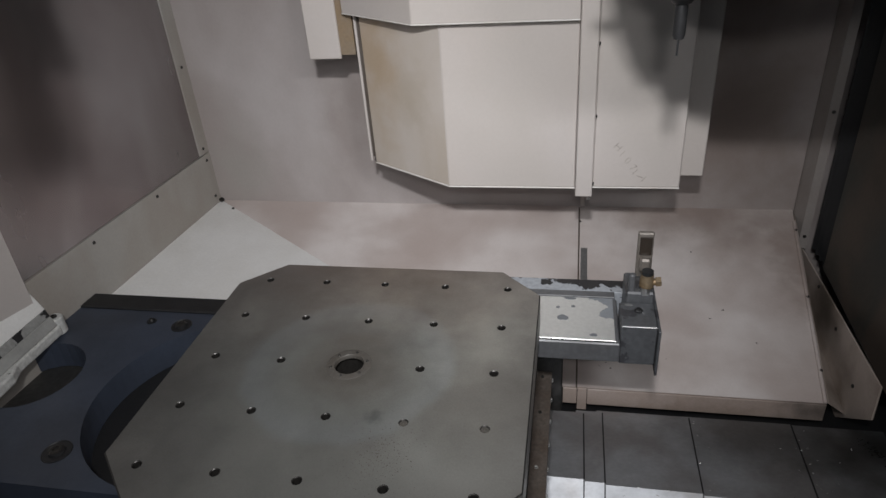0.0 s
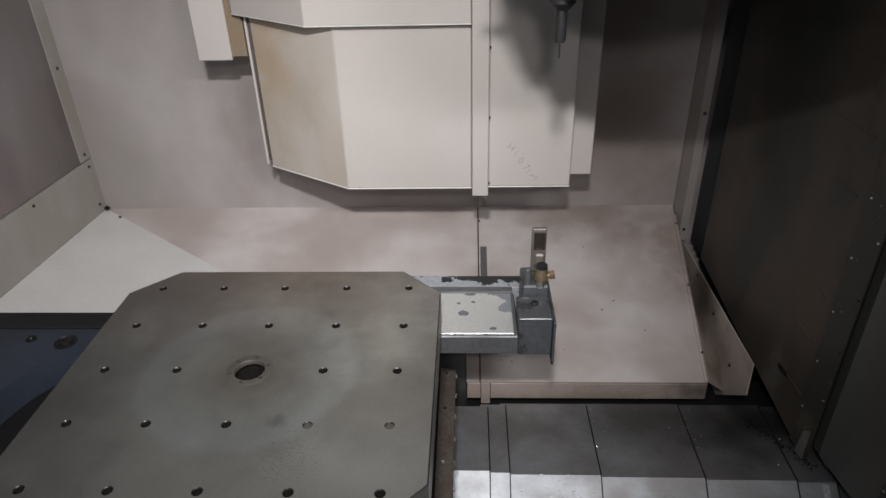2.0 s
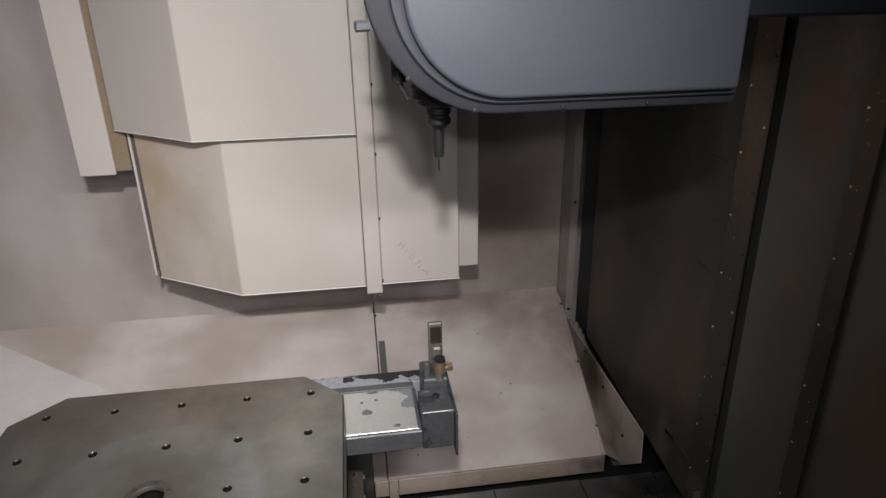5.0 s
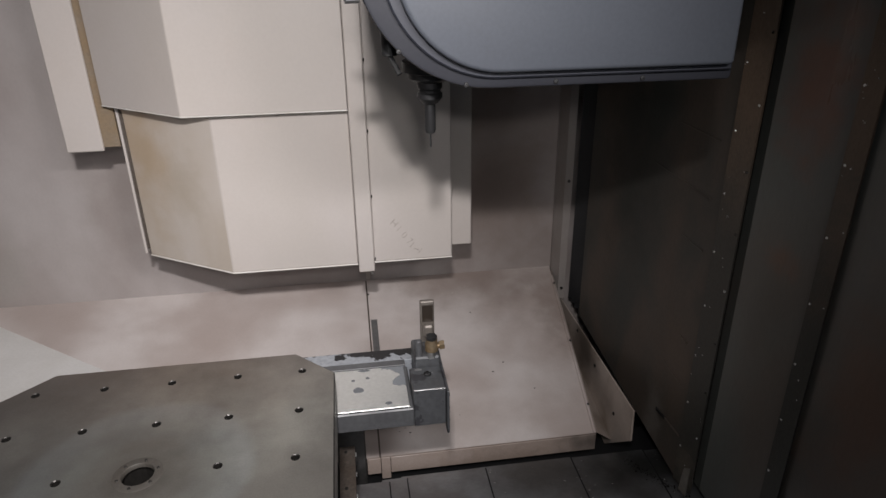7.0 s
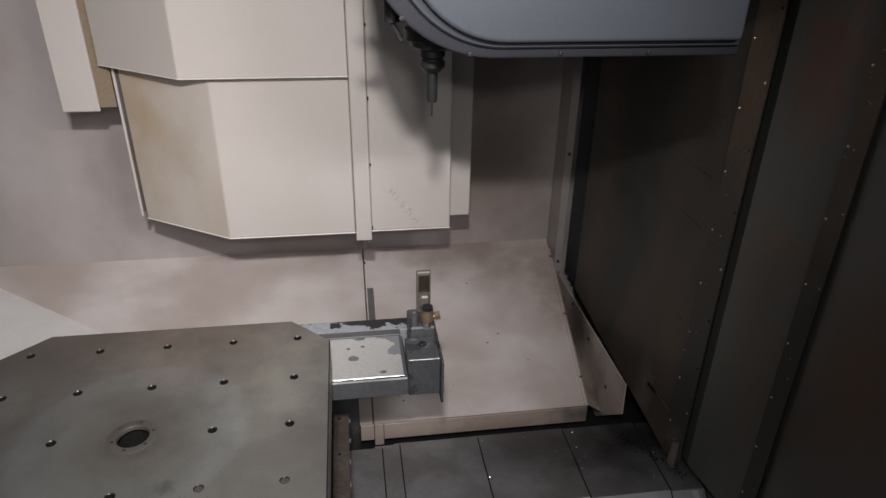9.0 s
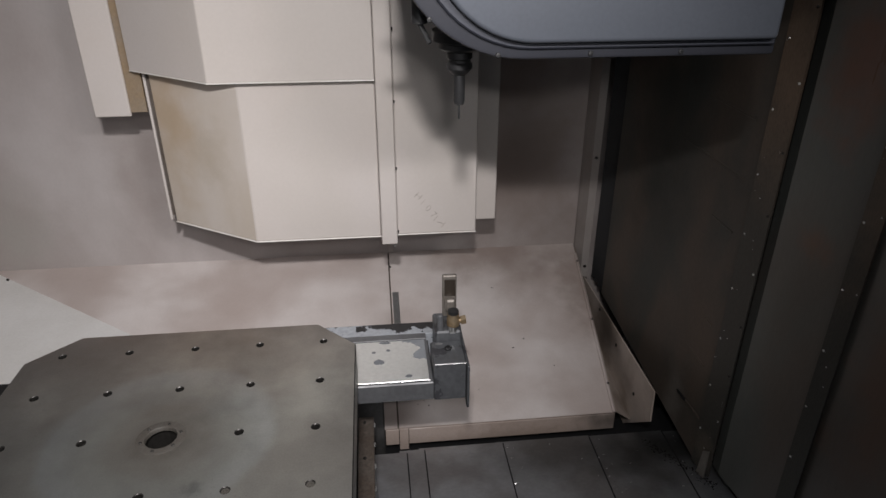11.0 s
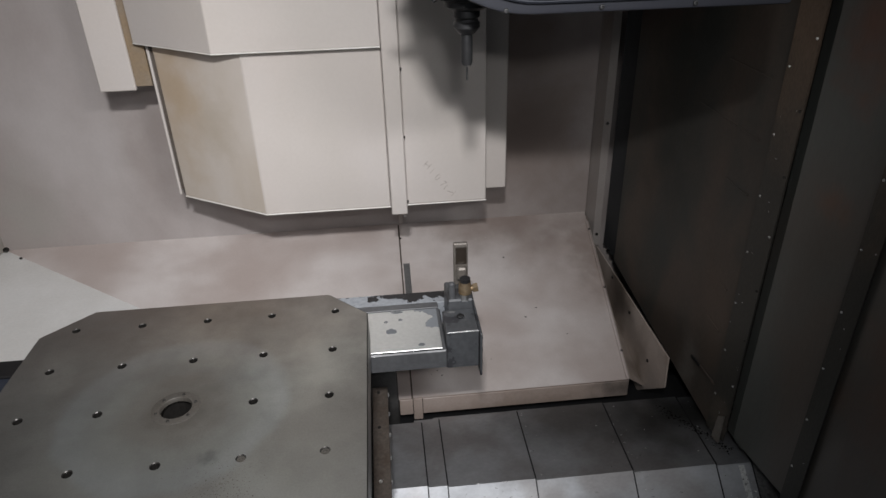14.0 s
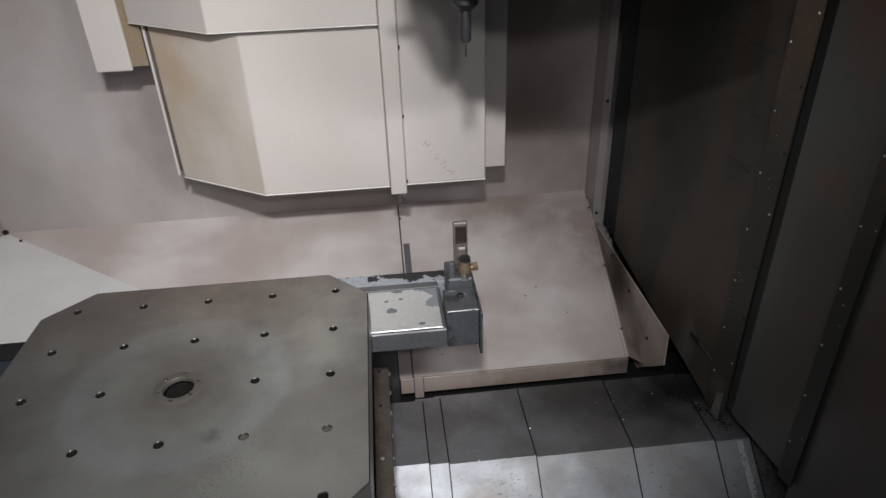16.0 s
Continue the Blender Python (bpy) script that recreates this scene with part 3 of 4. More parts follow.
CHUTE = chip_chute()


def side_sheet():
    """The beige sheet below the bellows."""
    s = thing("side_sheet", "beige side sheet with a cut corner below the dark bellows", "panel", kind="structure")
    pts = [(1.0, 0.443), (1.0, 0.657), (0.425, 0.657), (0.42, 0.575), (0.565, 0.443)]
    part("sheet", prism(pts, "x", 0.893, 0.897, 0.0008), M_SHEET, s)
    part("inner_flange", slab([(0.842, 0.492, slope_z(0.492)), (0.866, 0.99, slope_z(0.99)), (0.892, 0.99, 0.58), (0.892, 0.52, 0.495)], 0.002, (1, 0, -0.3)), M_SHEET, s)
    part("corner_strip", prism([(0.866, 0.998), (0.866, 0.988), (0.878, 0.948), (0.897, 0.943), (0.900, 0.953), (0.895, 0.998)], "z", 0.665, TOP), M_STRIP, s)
    for z in (0.70, 1.03, 1.36):
        screw(s, (0.888, 0.9455, z), (-0.3, -1, 0))
    for y, z in ((0.66, 0.62), (0.52, 0.575), (0.80, 0.642)):
        screw(s, (0.893, y, z), (-1, 0, 0))
    return s


side_sheet()


# ---- tool changer cover on the back wall ----
def changer_cover():
    t = thing("tool_changer_cover", "cream enamelled stepped tool changer cover on the back wall", "machine cover")
    low = [(-0.165, 0.75), (0.035, 0.62), (0.302, 0.62), (0.302, 0.996), (-0.165, 0.996)]
    shell = part("lower_shell", prism(low, "z", 0.982, TOP - 0.05, 0.002), M_COVER, t)
    shell.data.materials.append(M_YELLOWED)
    for f in shell.data.polygons:
        if f.normal.x < -0.4 and f.normal.y < -0.4:
            f.material_index = 1
    up = [(-0.195, 0.735), (-0.012, 0.592), (0.302, 0.592), (0.302, 0.617), (0.035, 0.617), (-0.165, 0.747), (-0.165, 0.78), (-0.195, 0.78)]
    part("upper_shell", prism(up, "z", 1.328, TOP - 0.05, 0.0015), M_COVER, t)
    part("edge_flange", box(-0.1725, -0.166, 0.756, 0.79, 0.995, TOP - 0.06, 0.001), M_RUST, t, "browned edge flange")
    part("edge_flange", box(-0.1785, -0.173, 0.752, 0.80, 0.985, TOP - 0.06, 0.001), M_COVER, t)
    part("rail", box(0.303, 0.337, 0.604, 0.66, 0.968, TOP - 0.05, 0.002), M_COVER, t)
    part("side_panel", box(0.338, 0.511, 0.622, 0.70, 0.983, TOP - 0.05, 0.002), M_COVER, t)
    part("rear_panel", box(0.45, 0.574, 0.722, 0.80, 0.965, TOP - 0.05, 0.002), M_COVER, t)
    part("wall_box", box(0.36, 0.50, 0.80, 0.998, 1.05, TOP - 0.05, 0.002), M_COVER, t)
    for a, b in (((-0.165, 0.75), (0.035, 0.62)), ((0.035, 0.62), (0.302, 0.62))):
        part("hem", rod((a[0], a[1] - 0.0005, 0.9815), (b[0], b[1] - 0.0005, 0.9815), 0.0018, 8), M_HEM, t, "worn bottom hem, paled as if its edge catches light", smooth=True)
    part("hem", rod((0.338, 0.6215, 0.9825), (0.511, 0.6215, 0.9825), 0.0016, 8), M_HEM, t, smooth=True)
    for a, b in (((-0.195, 0.735), (-0.012, 0.592)), ((-0.012, 0.592), (0.302, 0.592))):
        part("hem", rod((a[0], a[1], 1.3278), (b[0], b[1], 1.3278), 0.0013, 8), M_HEM, t, smooth=True)
    part("hanging_channel", box(-0.288, -0.214, 0.745, 0.753, 1.2296, TOP - 0.05, 0.002), M_COVER, t)
    part("inner_plate", box(-0.262, -0.182, 0.7535, 0.86, 1.236, TOP - 0.05, 0.001), M_STAIN, t, "browned inner plate")
    part("seam_strip", box(0.322, 0.334, 0.994, 0.998, 0.752, 0.98, 0.0008), M_COVER, t)
    for z in (0.995, 1.14, 1.28, 1.42):
        screw(t, (0.338, 0.612, z), (1, -0.3, 0), 0.0035)
    part("drip_pin", rod((0.331, 0.63, 0.950), (0.331, 0.63, 0.970), 0.003, 8), M_CHIP, t)
    return t


changer_cover()


# ---- telescopic way covers ----
def way_covers():
    t = thing("telescopic_way_cover", "brushed steel telescopic way cover, scuffed and speckled with chips", "way cover")
    edges = [(0.262, 0.336), (0.320, 0.377), (0.365, 0.562), (0.55, 0.772), (0.76, 0.955), (0.945, 1.035)]
    for i, (x0, x1) in enumerate(edges):
        z = 0.512 - 0.005 * i
        dz = 0.0025
        y0, yk, y1 = (0.448, 0.459, 0.468, 0.474, 0.477, 0.478)[i], 0.262, -0.30
        drop = 0.80 * (yk - y1)
        pts = [(y0, z - 0.02), (y0, z), (yk, z), (y1, z - drop), (y1, z - drop - dz), (yk - 0.001, z - dz), (y0 - dz, z - dz), (y0 - dz, z - 0.02)]
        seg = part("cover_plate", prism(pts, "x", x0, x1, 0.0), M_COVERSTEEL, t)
        lip = [(y0 - 0.004, z + 0.0015), (yk, z + 0.0015), (y1, z - drop + 0.0015), (y1, z - drop - 0.007), (yk, z - 0.007), (y0 - 0.004, z - 0.007)]
        part("wiper_lip", prism(lip, "x", x1 - 0.0005, x1 + 0.0022), M_BLACK, seg)
    part("worn_edge", slab([(1.005, 0.258, 0.4855), (1.017, 0.258, 0.4855), (1.027, 0.02, 0.295), (1.011, 0.02, 0.295)], 0.0006, (0, -0.6, 1)), M_WORN, t, "bright worn strip")
    part("side_gutter", prism([(0.46, 0.478), (0.262, 0.478), (-0.30, 0.028), (-0.30, 0.020), (0.262, 0.470), (0.46, 0.470)], "x", 1.0365, 1.11), M_GUTTER, t, "grimy dark side gutter")
    rng = random.Random(21)
    verts, faces = [], []
    for k in range(70):
        u, v = rng.gauss(0.475, 0.035), 0.262 - abs(rng.gauss(0.035, 0.018))
        if rng.random() < 0.25:
            u = rng.uniform(0.58, 0.9)
        z = (0.502 if u < 0.562 else 0.497 if u < 0.772 else 0.492) - 0.80 * (0.262 - v) + 0.0008
        n, w = rng.uniform(0.001, 0.0045), rng.uniform(0.0003, 0.0008)
        base, sk = len(verts), rng.uniform(-0.002, 0.002)
        verts += [(u - n, v - w, z - 0.8 * w), (u + n, v - w + sk, z - 0.8 * (w - sk)), (u + n * 0.7, v + w + sk, z + 0.8 * (w + sk)), (u - n * 0.8, v + w, z + 0.8 * w)]
        faces.append((base, base + 1, base + 2, base + 3))
    me = bpy.data.meshes.new("scuff_marks")
    me.from_pydata(verts, [], faces)
    me.materials.append(M_GREYMETAL)
    scuffs = new("scuff_marks", me)
    scuffs.parent = t
    tagged(scuffs, kind="stuff")
    return t


way_covers()
# its black colour stands in for shade in the gap
tagged(part("gutter", box(0.25, 1.1, 0.474, 0.60, 0.40, 0.455, 0.0), M_BLACK), "gutter behind the way cover, blackened for the shade in it", "gutter", kind="structure")


# ---- dark column shield ----
def column_shield():
    t = thing("column_shield", "oil-darkened sheet metal column shield with angle iron edges", "machine cover")
    part("rear_panel", slab([(0.899, 0.82, 0.682), (0.985, 0.362, 0.503), (0.985, 0.362, TOP - 0.02), (0.899, 0.82, TOP - 0.02)], 0.006, (1, 0.2, 0)), M_DARK, t)
    part("angle_iron", slab([(0.980, 0.366, 0.503), (0.992, 0.312, 0.503), (0.992, 0.312, TOP - 0.02), (0.980, 0.366, TOP - 0.02)], 0.004, (1, 0.2, 0)), M_DARKEDGE, t)
    part("channel", slab([(1.01, 0.33, 0.520), (1.01, 0.27, 0.520), (1.01, 0.27, TOP - 0.02), (1.01, 0.33, TOP - 0.02)], 0.004, (1, 0, 0)), M_DARKGREEN, t)
    part("middle_panel", slab([(1.003, 0.295, 0.530), (1.04, 0.149, 0.507), (1.04, 0.149, TOP - 0.02), (1.003, 0.295, TOP - 0.02)], 0.006, (1, 0.2, 0)), M_DARKGREEN, t)
    part("angle_iron", slab([(1.032, 0.152, 0.50), (1.040, 0.118, 0.50), (1.040, 0.118, TOP - 0.02), (1.032, 0.152, TOP - 0.02)], 0.004, (1, 0.2, 0)), M_DARKEDGE, t)
    part("front_panel", slab([(1.048, 0.13, 0.30), (1.12, -0.8, 0.30), (1.12, -0.8, TOP - 0.02), (1.048, 0.13, TOP - 0.02)], 0.006, (1, 0.1, 0)), M_DARKGREEN, t)
    part("foot_plate", slab([(0.9835, 0.340, 0.494), (0.9885, 0.318, 0.494), (0.9885, 0.318, 0.572), (0.9850, 0.334, 0.560)], 0.003, (-1, -0.2, 0)), M_FOOT, t, "worn pale foot plate")
    part("torn_seam", slab([(0.965, 0.455, 0.636), (0.971, 0.425, 0.632), (0.971, 0.424, 0.626), (0.966, 0.452, 0.629)], 0.003, (-1, -0.2, 0)), M_BLACK, t, "dark torn seam")
    part("torn_seam", slab([(0.971, 0.424, 0.631), (0.981, 0.372, 0.622), (0.981, 0.370, 0.617), (0.972, 0.422, 0.6275)], 0.002, (-1, -0.2, 0)), M_RUST, t)
    # shallow pressed creases running in from the angle iron
    for z, y_far, dz in ((1.285, 0.51, 0.010), (1.172, 0.575, 0.022), (1.062, 0.46, 0.010), (0.846, 0.42, 0.008), (0.744, 0.46, 0.020)):
        xa, xb = 0.899 + (0.82 - y_far) * 0.1878 - 0.0004, 0.899 + (0.82 - 0.395) * 0.1878 - 0.0004
        part("crease", rod((xa + 0.0016, y_far, z + dz), (xb + 0.0006, 0.395, z), 0.0022, 8, 0.003), M_DARK, t, smooth=True)
    for k in range(9):
        screw(t, (0.9815, 0.360, 0.602 + 0.1185 * k), (-1, -0.2, 0), 0.0023, M_CHIP)
        screw(t, (1.033, 0.147, 0.60 + 0.1185 * k), (-1, -0.2, 0), 0.0023, M_CHIP)
        screw(t, (0.9905, 0.318, 0.655 + 0.1185 * k), (-1, -0.2, 0), 0.0026, M_SCREW if k % 3 else M_CHIP)
    return t


column_shield()


def bellows():
    t = thing("way_bellows", "black folded bellows pushed together beside the back wall", "bellows")
    for k in range(8):
        y0, y1 = 0.940 - 0.014 * k, 0.940 - 0.014 * (k + 1)
        xa, xb = 0.904, 0.928
        part("fold", slab([(xa if k % 2 else xb, y0, 0.675), (xb if k % 2 else xa, y1, 0.675), (xb if k % 2 else xa, y1, TOP - 0.02), (xa if k % 2 else xb, y0, TOP - 0.02)], 0.002, (1, 0, 0)), M_BLACK, t)
    return t


bellows()


# ---- pallet and table ----
def pallet():
    t = thing("machine_pallet", "ground steel pallet with a grid of tapped holes on the table", "pallet", at=(0, 0, 1.0))
    bm = bmesh.new()
    for i in range(5):
        for j in range(5):
            cx, cy = (i - 2) * 0.1, (j - 2) * 0.1
            corner = i in (0, 4) and j in (0, 4)
            angs = [math.radians(15 * k) for k in range(24)]
            sx, sy = (1 if i == 4 else -1), (1 if j == 4 else -1)
            if corner:
                angs += [math.atan2(sy * 0.05, sx * -0.013) % (2 * math.pi), math.atan2(sy * -0.013, sx * 0.05) % (2 * math.pi)]
                angs = sorted(a for a in angs if abs(a - math.atan2(sy, sx) % (2 * math.pi)) > 0.01)
            centre = i == 2 and j == 2
            profile = [(0.0290, 0.0), (0.0290, -0.05)] if centre else [(0.0064, 0.0), (0.0054, -0.0012), (0.0054, -0.03)]
            outer, rings = [], [[] for _ in profile]
            for a in angs:
                c, s = math.cos(a), math.sin(a)
                d = 0.05 / max(abs(c), abs(s))
                if corner and sx * c + sy * s > 1e-6:
                    d = min(d, 0.037 / (sx * c + sy * s))
                outer.append(bm.verts.new((cx + d * c, cy + d * s, 0)))
                for ring, (r, z) in zip(rings, profile):
                    ring.append(bm.verts.new((cx + r * c, cy + r * s, z)))
            loops = [outer] + rings
            for a, b in zip(loops, loops[1:]):
                for k in range(len(angs)):
                    bm.faces.new((a[k], a[(k + 1) % len(angs)], b[(k + 1) % len(angs)], b[k]))
            bm.faces.new(rings[-1])
    o = [(0.25, -0.187), (0.25, 0.187), (0.187, 0.25), (-0.187, 0.25), (-0.25, 0.187), (-0.25, -0.187), (-0.187, -0.25), (0.187, -0.25)]
    levels = [[bm.verts.new((x * g, y * g, z)) for x, y in o] for g, z in ((1.0, 0.0), (1.006, -0.0015), (1.006, -0.056), (1.0, -0.058))]
    for a, b in zip(levels, levels[1:]):
        for k in range(8):
            bm.faces.new((a[k], a[(k + 1) % 8], b[(k + 1) % 8], b[k]))
    bm.faces.new(levels[-1])
    bmesh.ops.remove_doubles(bm, verts=bm.verts, dist=2e-5)
    for f in bm.faces:
        if f.calc_center_median().z < -0.0003 and max(abs(v.co.x) for v in f.verts) < 0.23 and max(abs(v.co.y) for v in f.verts) < 0.23:
            f.material_index = 1
        # bright turned chamfer of each hole
        zs = [v.co.z for v in f.verts]
        if max(zs) > -0.0001 and -0.002 < min(zs) < -0.001:
            f.material_index = 2
    plate = part("plate", bm, M_STEEL, t)
    plate.data.materials.append(M_HOLE)
    plate.data.materials.append(M_SCREW)
    ring = part("centre_bushing", lathe([(0.0200, -0.006), (0.0200, -0.0004), (0.0207, 0.0006), (0.0305, 0.0006), (0.0315, 0.0001), (0.0315, -0.002)], (0, 0, 0), 40, False), M_BUSH, t, "stained steel centre bushing", smooth=True)
    for x, y in ((0.1, -0.1), (0.2, -0.1)):
        part("set_screw", lathe([(0.006, -0.006), (0.006, -0.0025), (0.0052, -0.0018), (0.003, -0.0018), (0.0028, -0.004)], (x, y, 0), 20), M_BUSH, t, "grey set screw", smooth=True)
    for k in range(6):
        a = math.radians(60 * k + 20)
        screw(t, (0.0252 * math.cos(a), 0.0252 * math.sin(a), 0.0004), (0, 0, 1), 0.0022)
    return t


pallet()


def rotary_table():
    t = thing("rotary_table", "dark cast rotary table on its saddle under the pallet", "rotary table")
    part("drum", lathe([(0.215, 0.78), (0.215, 0.935), (0.20, 0.942)], (0, 0, 0), 48), M_CASTBLUE, t, smooth=True)
    part("saddle", box(-0.24, 0.2365, -0.40, 0.33, 0.47, 0.684, 0.006), M_IRON, t)
    part("neck", lathe([(0.19, 0.68), (0.19, 0.79)], (0, 0, 0), 40), M_IRON, t, smooth=True)
    part("end_flange", box(0.238, 0.268, -0.20, 0.36, 0.685, 0.70, 0.001), M_RUST, t, "rust-stained top flange")
    part("end_plate", box(0.252, 0.262, -0.30, 0.362, 0.50, 0.684, 0.001), M_RUST, t, "rust-stained end plate")
    for k in range(8):
        screw(t, (0.2682, 0.343 - 0.056 * k, 0.6925), (1, 0, 0), 0.0042, M_CHIP)
    for y in (0.343, 0.245, 0.115):
        screw(t, (0.250, y, 0.7), (0, 0, 1), 0.0035, M_CHIP if y < 0.2 else None)
    part("inner_web", prism([(0.16, 0.684), (0.358, 0.684), (0.358, 0.56), (-0.2, 0.56)], "x", 0.2385, 0.2445), M_RUST, t, "rust-stained web")
    return t


rotary_table()


def table_base():
    """The blue casting with a round clearance beside the pallet and a second one at the wall."""
    t = thing("table_base", "blue painted cast table base with a round clearance for the pallet", "machine base")
    z, deep = 0.775, 0.06
    cx, cy, R = -0.343, 0.150, 0.222
    bite = []
    for k in range(41):
        a = math.radians(62.5 + 235 * k / 40)
        bite.append((cx + R * math.cos(a), cy + R * math.sin(a)))
    outline = [(-0.24, 0.390), (-0.86, 0.390), (-0.86, -0.080), (-0.24, -0.080)] + bite[::-1]
    round_hole = [(-0.735 + 0.095 * math.cos(2 * math.pi * k / 32), 0.170 + 0.095 * math.sin(2 * math.pi * k / 32)) for k in range(32)]
    bm = bmesh.new()
    edges = []
    for loop in (outline, round_hole):
        vs = [bm.verts.new((x, y, z)) for x, y in loop]
        edges += [bm.edges.new((vs[k], vs[(k + 1) % len(vs)])) for k in range(len(vs))]
    bmesh.ops.triangle_fill(bm, use_beauty=True, edges=edges)
    for loop in (outline, round_hole):
        top = [bm.verts.new((x, y, z)) for x, y in loop]
        mid = [bm.verts.new((x, y, z - deep)) for x, y in loop]
        for k in range(len(loop)):
            j = (k + 1) % len(loop)
            bm.faces.new((top[k], top[j], mid[j], mid[k]))
    bmesh.ops.remove_doubles(bm, verts=bm.verts, dist=1e-5)
    part("casting", bm, M_CASTBLUE, t)
    # recess floor and front apron are coloured black in place of deep shade
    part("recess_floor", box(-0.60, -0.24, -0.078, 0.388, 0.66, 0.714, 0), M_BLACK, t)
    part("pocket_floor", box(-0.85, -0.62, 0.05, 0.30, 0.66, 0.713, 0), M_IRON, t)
    part("front_apron", box(-0.86, -0.24, -0.40, -0.081, 0.56, 0.70, 0.004), M_BLACK, t, "front apron blackened for its shade")
    part("wiper_strip", box(-0.81, -0.28, 0.391, 0.444, 0.70, 0.779, 0.002), M_BLACK, t, "black rubber wiper strip")
    for x, y, r in ((-0.589, 0.355, 0.010), (-0.513, 0.346, 0.021), (-0.545, -0.010, 0.024)):
        well = part("bolt_pocket", lathe([(r * 1.06, 0.0), (r * 1.06, 0.0010), (r, 0.0014), (r * 0.97, 0.0004), (r * 0.60, 0.0004), (r * 0.56, 0.004), (r * 0.48, 0.005), (r * 0.26, 0.005), (r * 0.24, 0.001)], (x, y, z), 24), M_BLACK, t, "black bolt pocket", smooth=True)
        part("bolt_head", lathe([(r * 0.50, 0.0045), (r * 0.50, 0.0062), (r * 0.42, 0.0072), (r * 0.25, 0.0072), (r * 0.22, 0.003)], (x, y, z), 20), M_SCREW, well, smooth=True)
    return t


table_base()


def flake(cx, cy, rx, ry, seed, z):
    """A thin irregular island of paint."""
    rng = random.Random(seed)
    pts = []
    for k in range(12):
        a, g = 2 * math.pi * k / 12, rng.uniform(0.75, 1.15)
        pts.append((cx + rx * g * math.cos(a), cy + ry * g * math.sin(a)))
    return prism(pts, "z", z, z + 0.0005)


def tool_setter():
    t = thing("tool_setter_arm", "grey painted tool setter arm with chipped paint and a brass nozzle", "tool setter")
    part("arm", box(0.20, 0.375, 0.168, 0.292, 0.892, 0.928, 0.002), M_GREY, t)
    plate = part("top_plate", box(0.20, 0.368, 0.172, 0.288, 0.9285, 0.9312, 0.0006), M_FLAKED, t, "bright plate with flaked grey paint")
    for k, (x, y, rx, ry) in enumerate(((0.286, 0.228, 0.0095, 0.0075), (0.278, 0.256, 0.004, 0.003), (0.303, 0.260, 0.004, 0.003), (0.298, 0.283, 0.010, 0.0035), (0.335, 0.184, 0.006, 0.004))):
        part("paint_flake", flake(x, y, rx, ry, 30 + k, 0.9312), M_FLAKE, plate, "grey paint island")
    part("plate_edge", box(0.20, 0.369, 0.1702, 0.1718, 0.9283, 0.9316, 0.0003), M_BRIGHT, t, "thin bright steel front edge")
    part("rear_rim", box(0.20, 0.372, 0.2885, 0.306, 0.892, 0.933, 0.001), M_GREY, t)
    part("rear_ledge", box(0.17, 0.40, 0.307, 0.345, 0.885, 0.931, 0.001), M_LEDGE, t, "pale ledge with black paint flaking off")
    part("support", prism([(0.24, 0.884), (0.343, 0.884), (0.53, 0.67), (0.53, 0.456), (0.479, 0.456), (0.479, 0.65), (0.24, 0.85)], "x", 0.225, 0.2885, 0.003), M_IRON, t, "dark cast support")
    part("end_block", box(0.3755, 0.430, 0.180, 0.246, 0.880, 0.954, 0.002), M_GREYCHIP, t)
    part("block_edge", box(0.377, 0.4295, 0.1788, 0.1800, 0.9530, 0.9545, 0.0003), M_BRIGHT, t, "bright worn edge")
    part("end_plate", box(0.4305, 0.4345, 0.172, 0.30, 0.866, 0.952, 0.001), M_GREYCHIP, t)
    part("step_block", box(0.385, 0.43, 0.247, 0.31, 0.90, 0.972, 0.003), M_GREYCHIP, t)
    part("worn_patch", flake(0.390, 0.238, 0.007, 0.003, 41, 0.954), M_GREYMETAL, t, "scraped bare patch")
    part("stem", merged(box(0.4085, 0.4215, 0.246, 0.262, 0.966, 0.985, 0.002), rod((0.4155, 0.252, 0.972), (0.4155, 0.252, 0.990), 0.0075, 16)), M_BRIGHT, t, "bare steel stem", smooth=True)
    post = part("sensor_post", box(0.402, 0.427, 0.294, 0.304, 0.972, 1.055, 0.002), M_DULLSTEEL, t, "dull brownish sensor post")
    part("window", box(0.4055, 0.4245, 0.292, 0.2945, 1.015, 1.049, 0.001), M_SHADE, post, "dark brown window")
    part("clamp_block", box(0.4065, 0.4235, 0.279, 0.2935, 0.990, 1.014, 0.003), M_DULLSTEEL, t, "scraped clamp block")
    part("nozzle", merged(lathe([(0.0112, 0.984), (0.0112, 0.997), (0.0100, 1.000), (0.0100, 1.006), (0.0084, 1.006), (0.0084, 0.994)], (0.416, 0.251, 0), 20), rod((0.416, 0.251, 0.991), (0.431, 0.249, 0.993), 0.0055, 12), rod((0.429, 0.249, 0.993), (0.4375, 0.249, 0.994), 0.0082, 6)), M_BRASS, t, "tarnished brass nozzle", smooth=True)
    part("nozzle_bore", rod((0.416, 0.251, 0.996), (0.416, 0.251, 1.012), 0.0098, 16, 0.0092), M_BLACK, t, "black rubber insert", smooth=True)
    part("hose_stub", rod((0.394, 0.256, 0.955), (0.394, 0.256, 1.002), 0.0058, 14, bevel=0.002), M_GREY, t, smooth=True)
    part("hose_collar", rod((0.394, 0.256, 0.955), (0.394, 0.256, 0.966), 0.0074, 14, bevel=0.001), M_DULLSTEEL, t, smooth=True)
    screw(t, (0.404, 0.222, 0.9542), (0, 0, 1), 0.0065, M_BLACK)
    for z in (0.885, 0.91, 0.935):
        screw(t, (0.4347, 0.185, z), (1, 0, 0), 0.003)
    for y in (0.262, 0.285):
        screw(t, (0.4347, y, 0.925), (1, 0, 0), 0.004)
    return t


tool_setter()


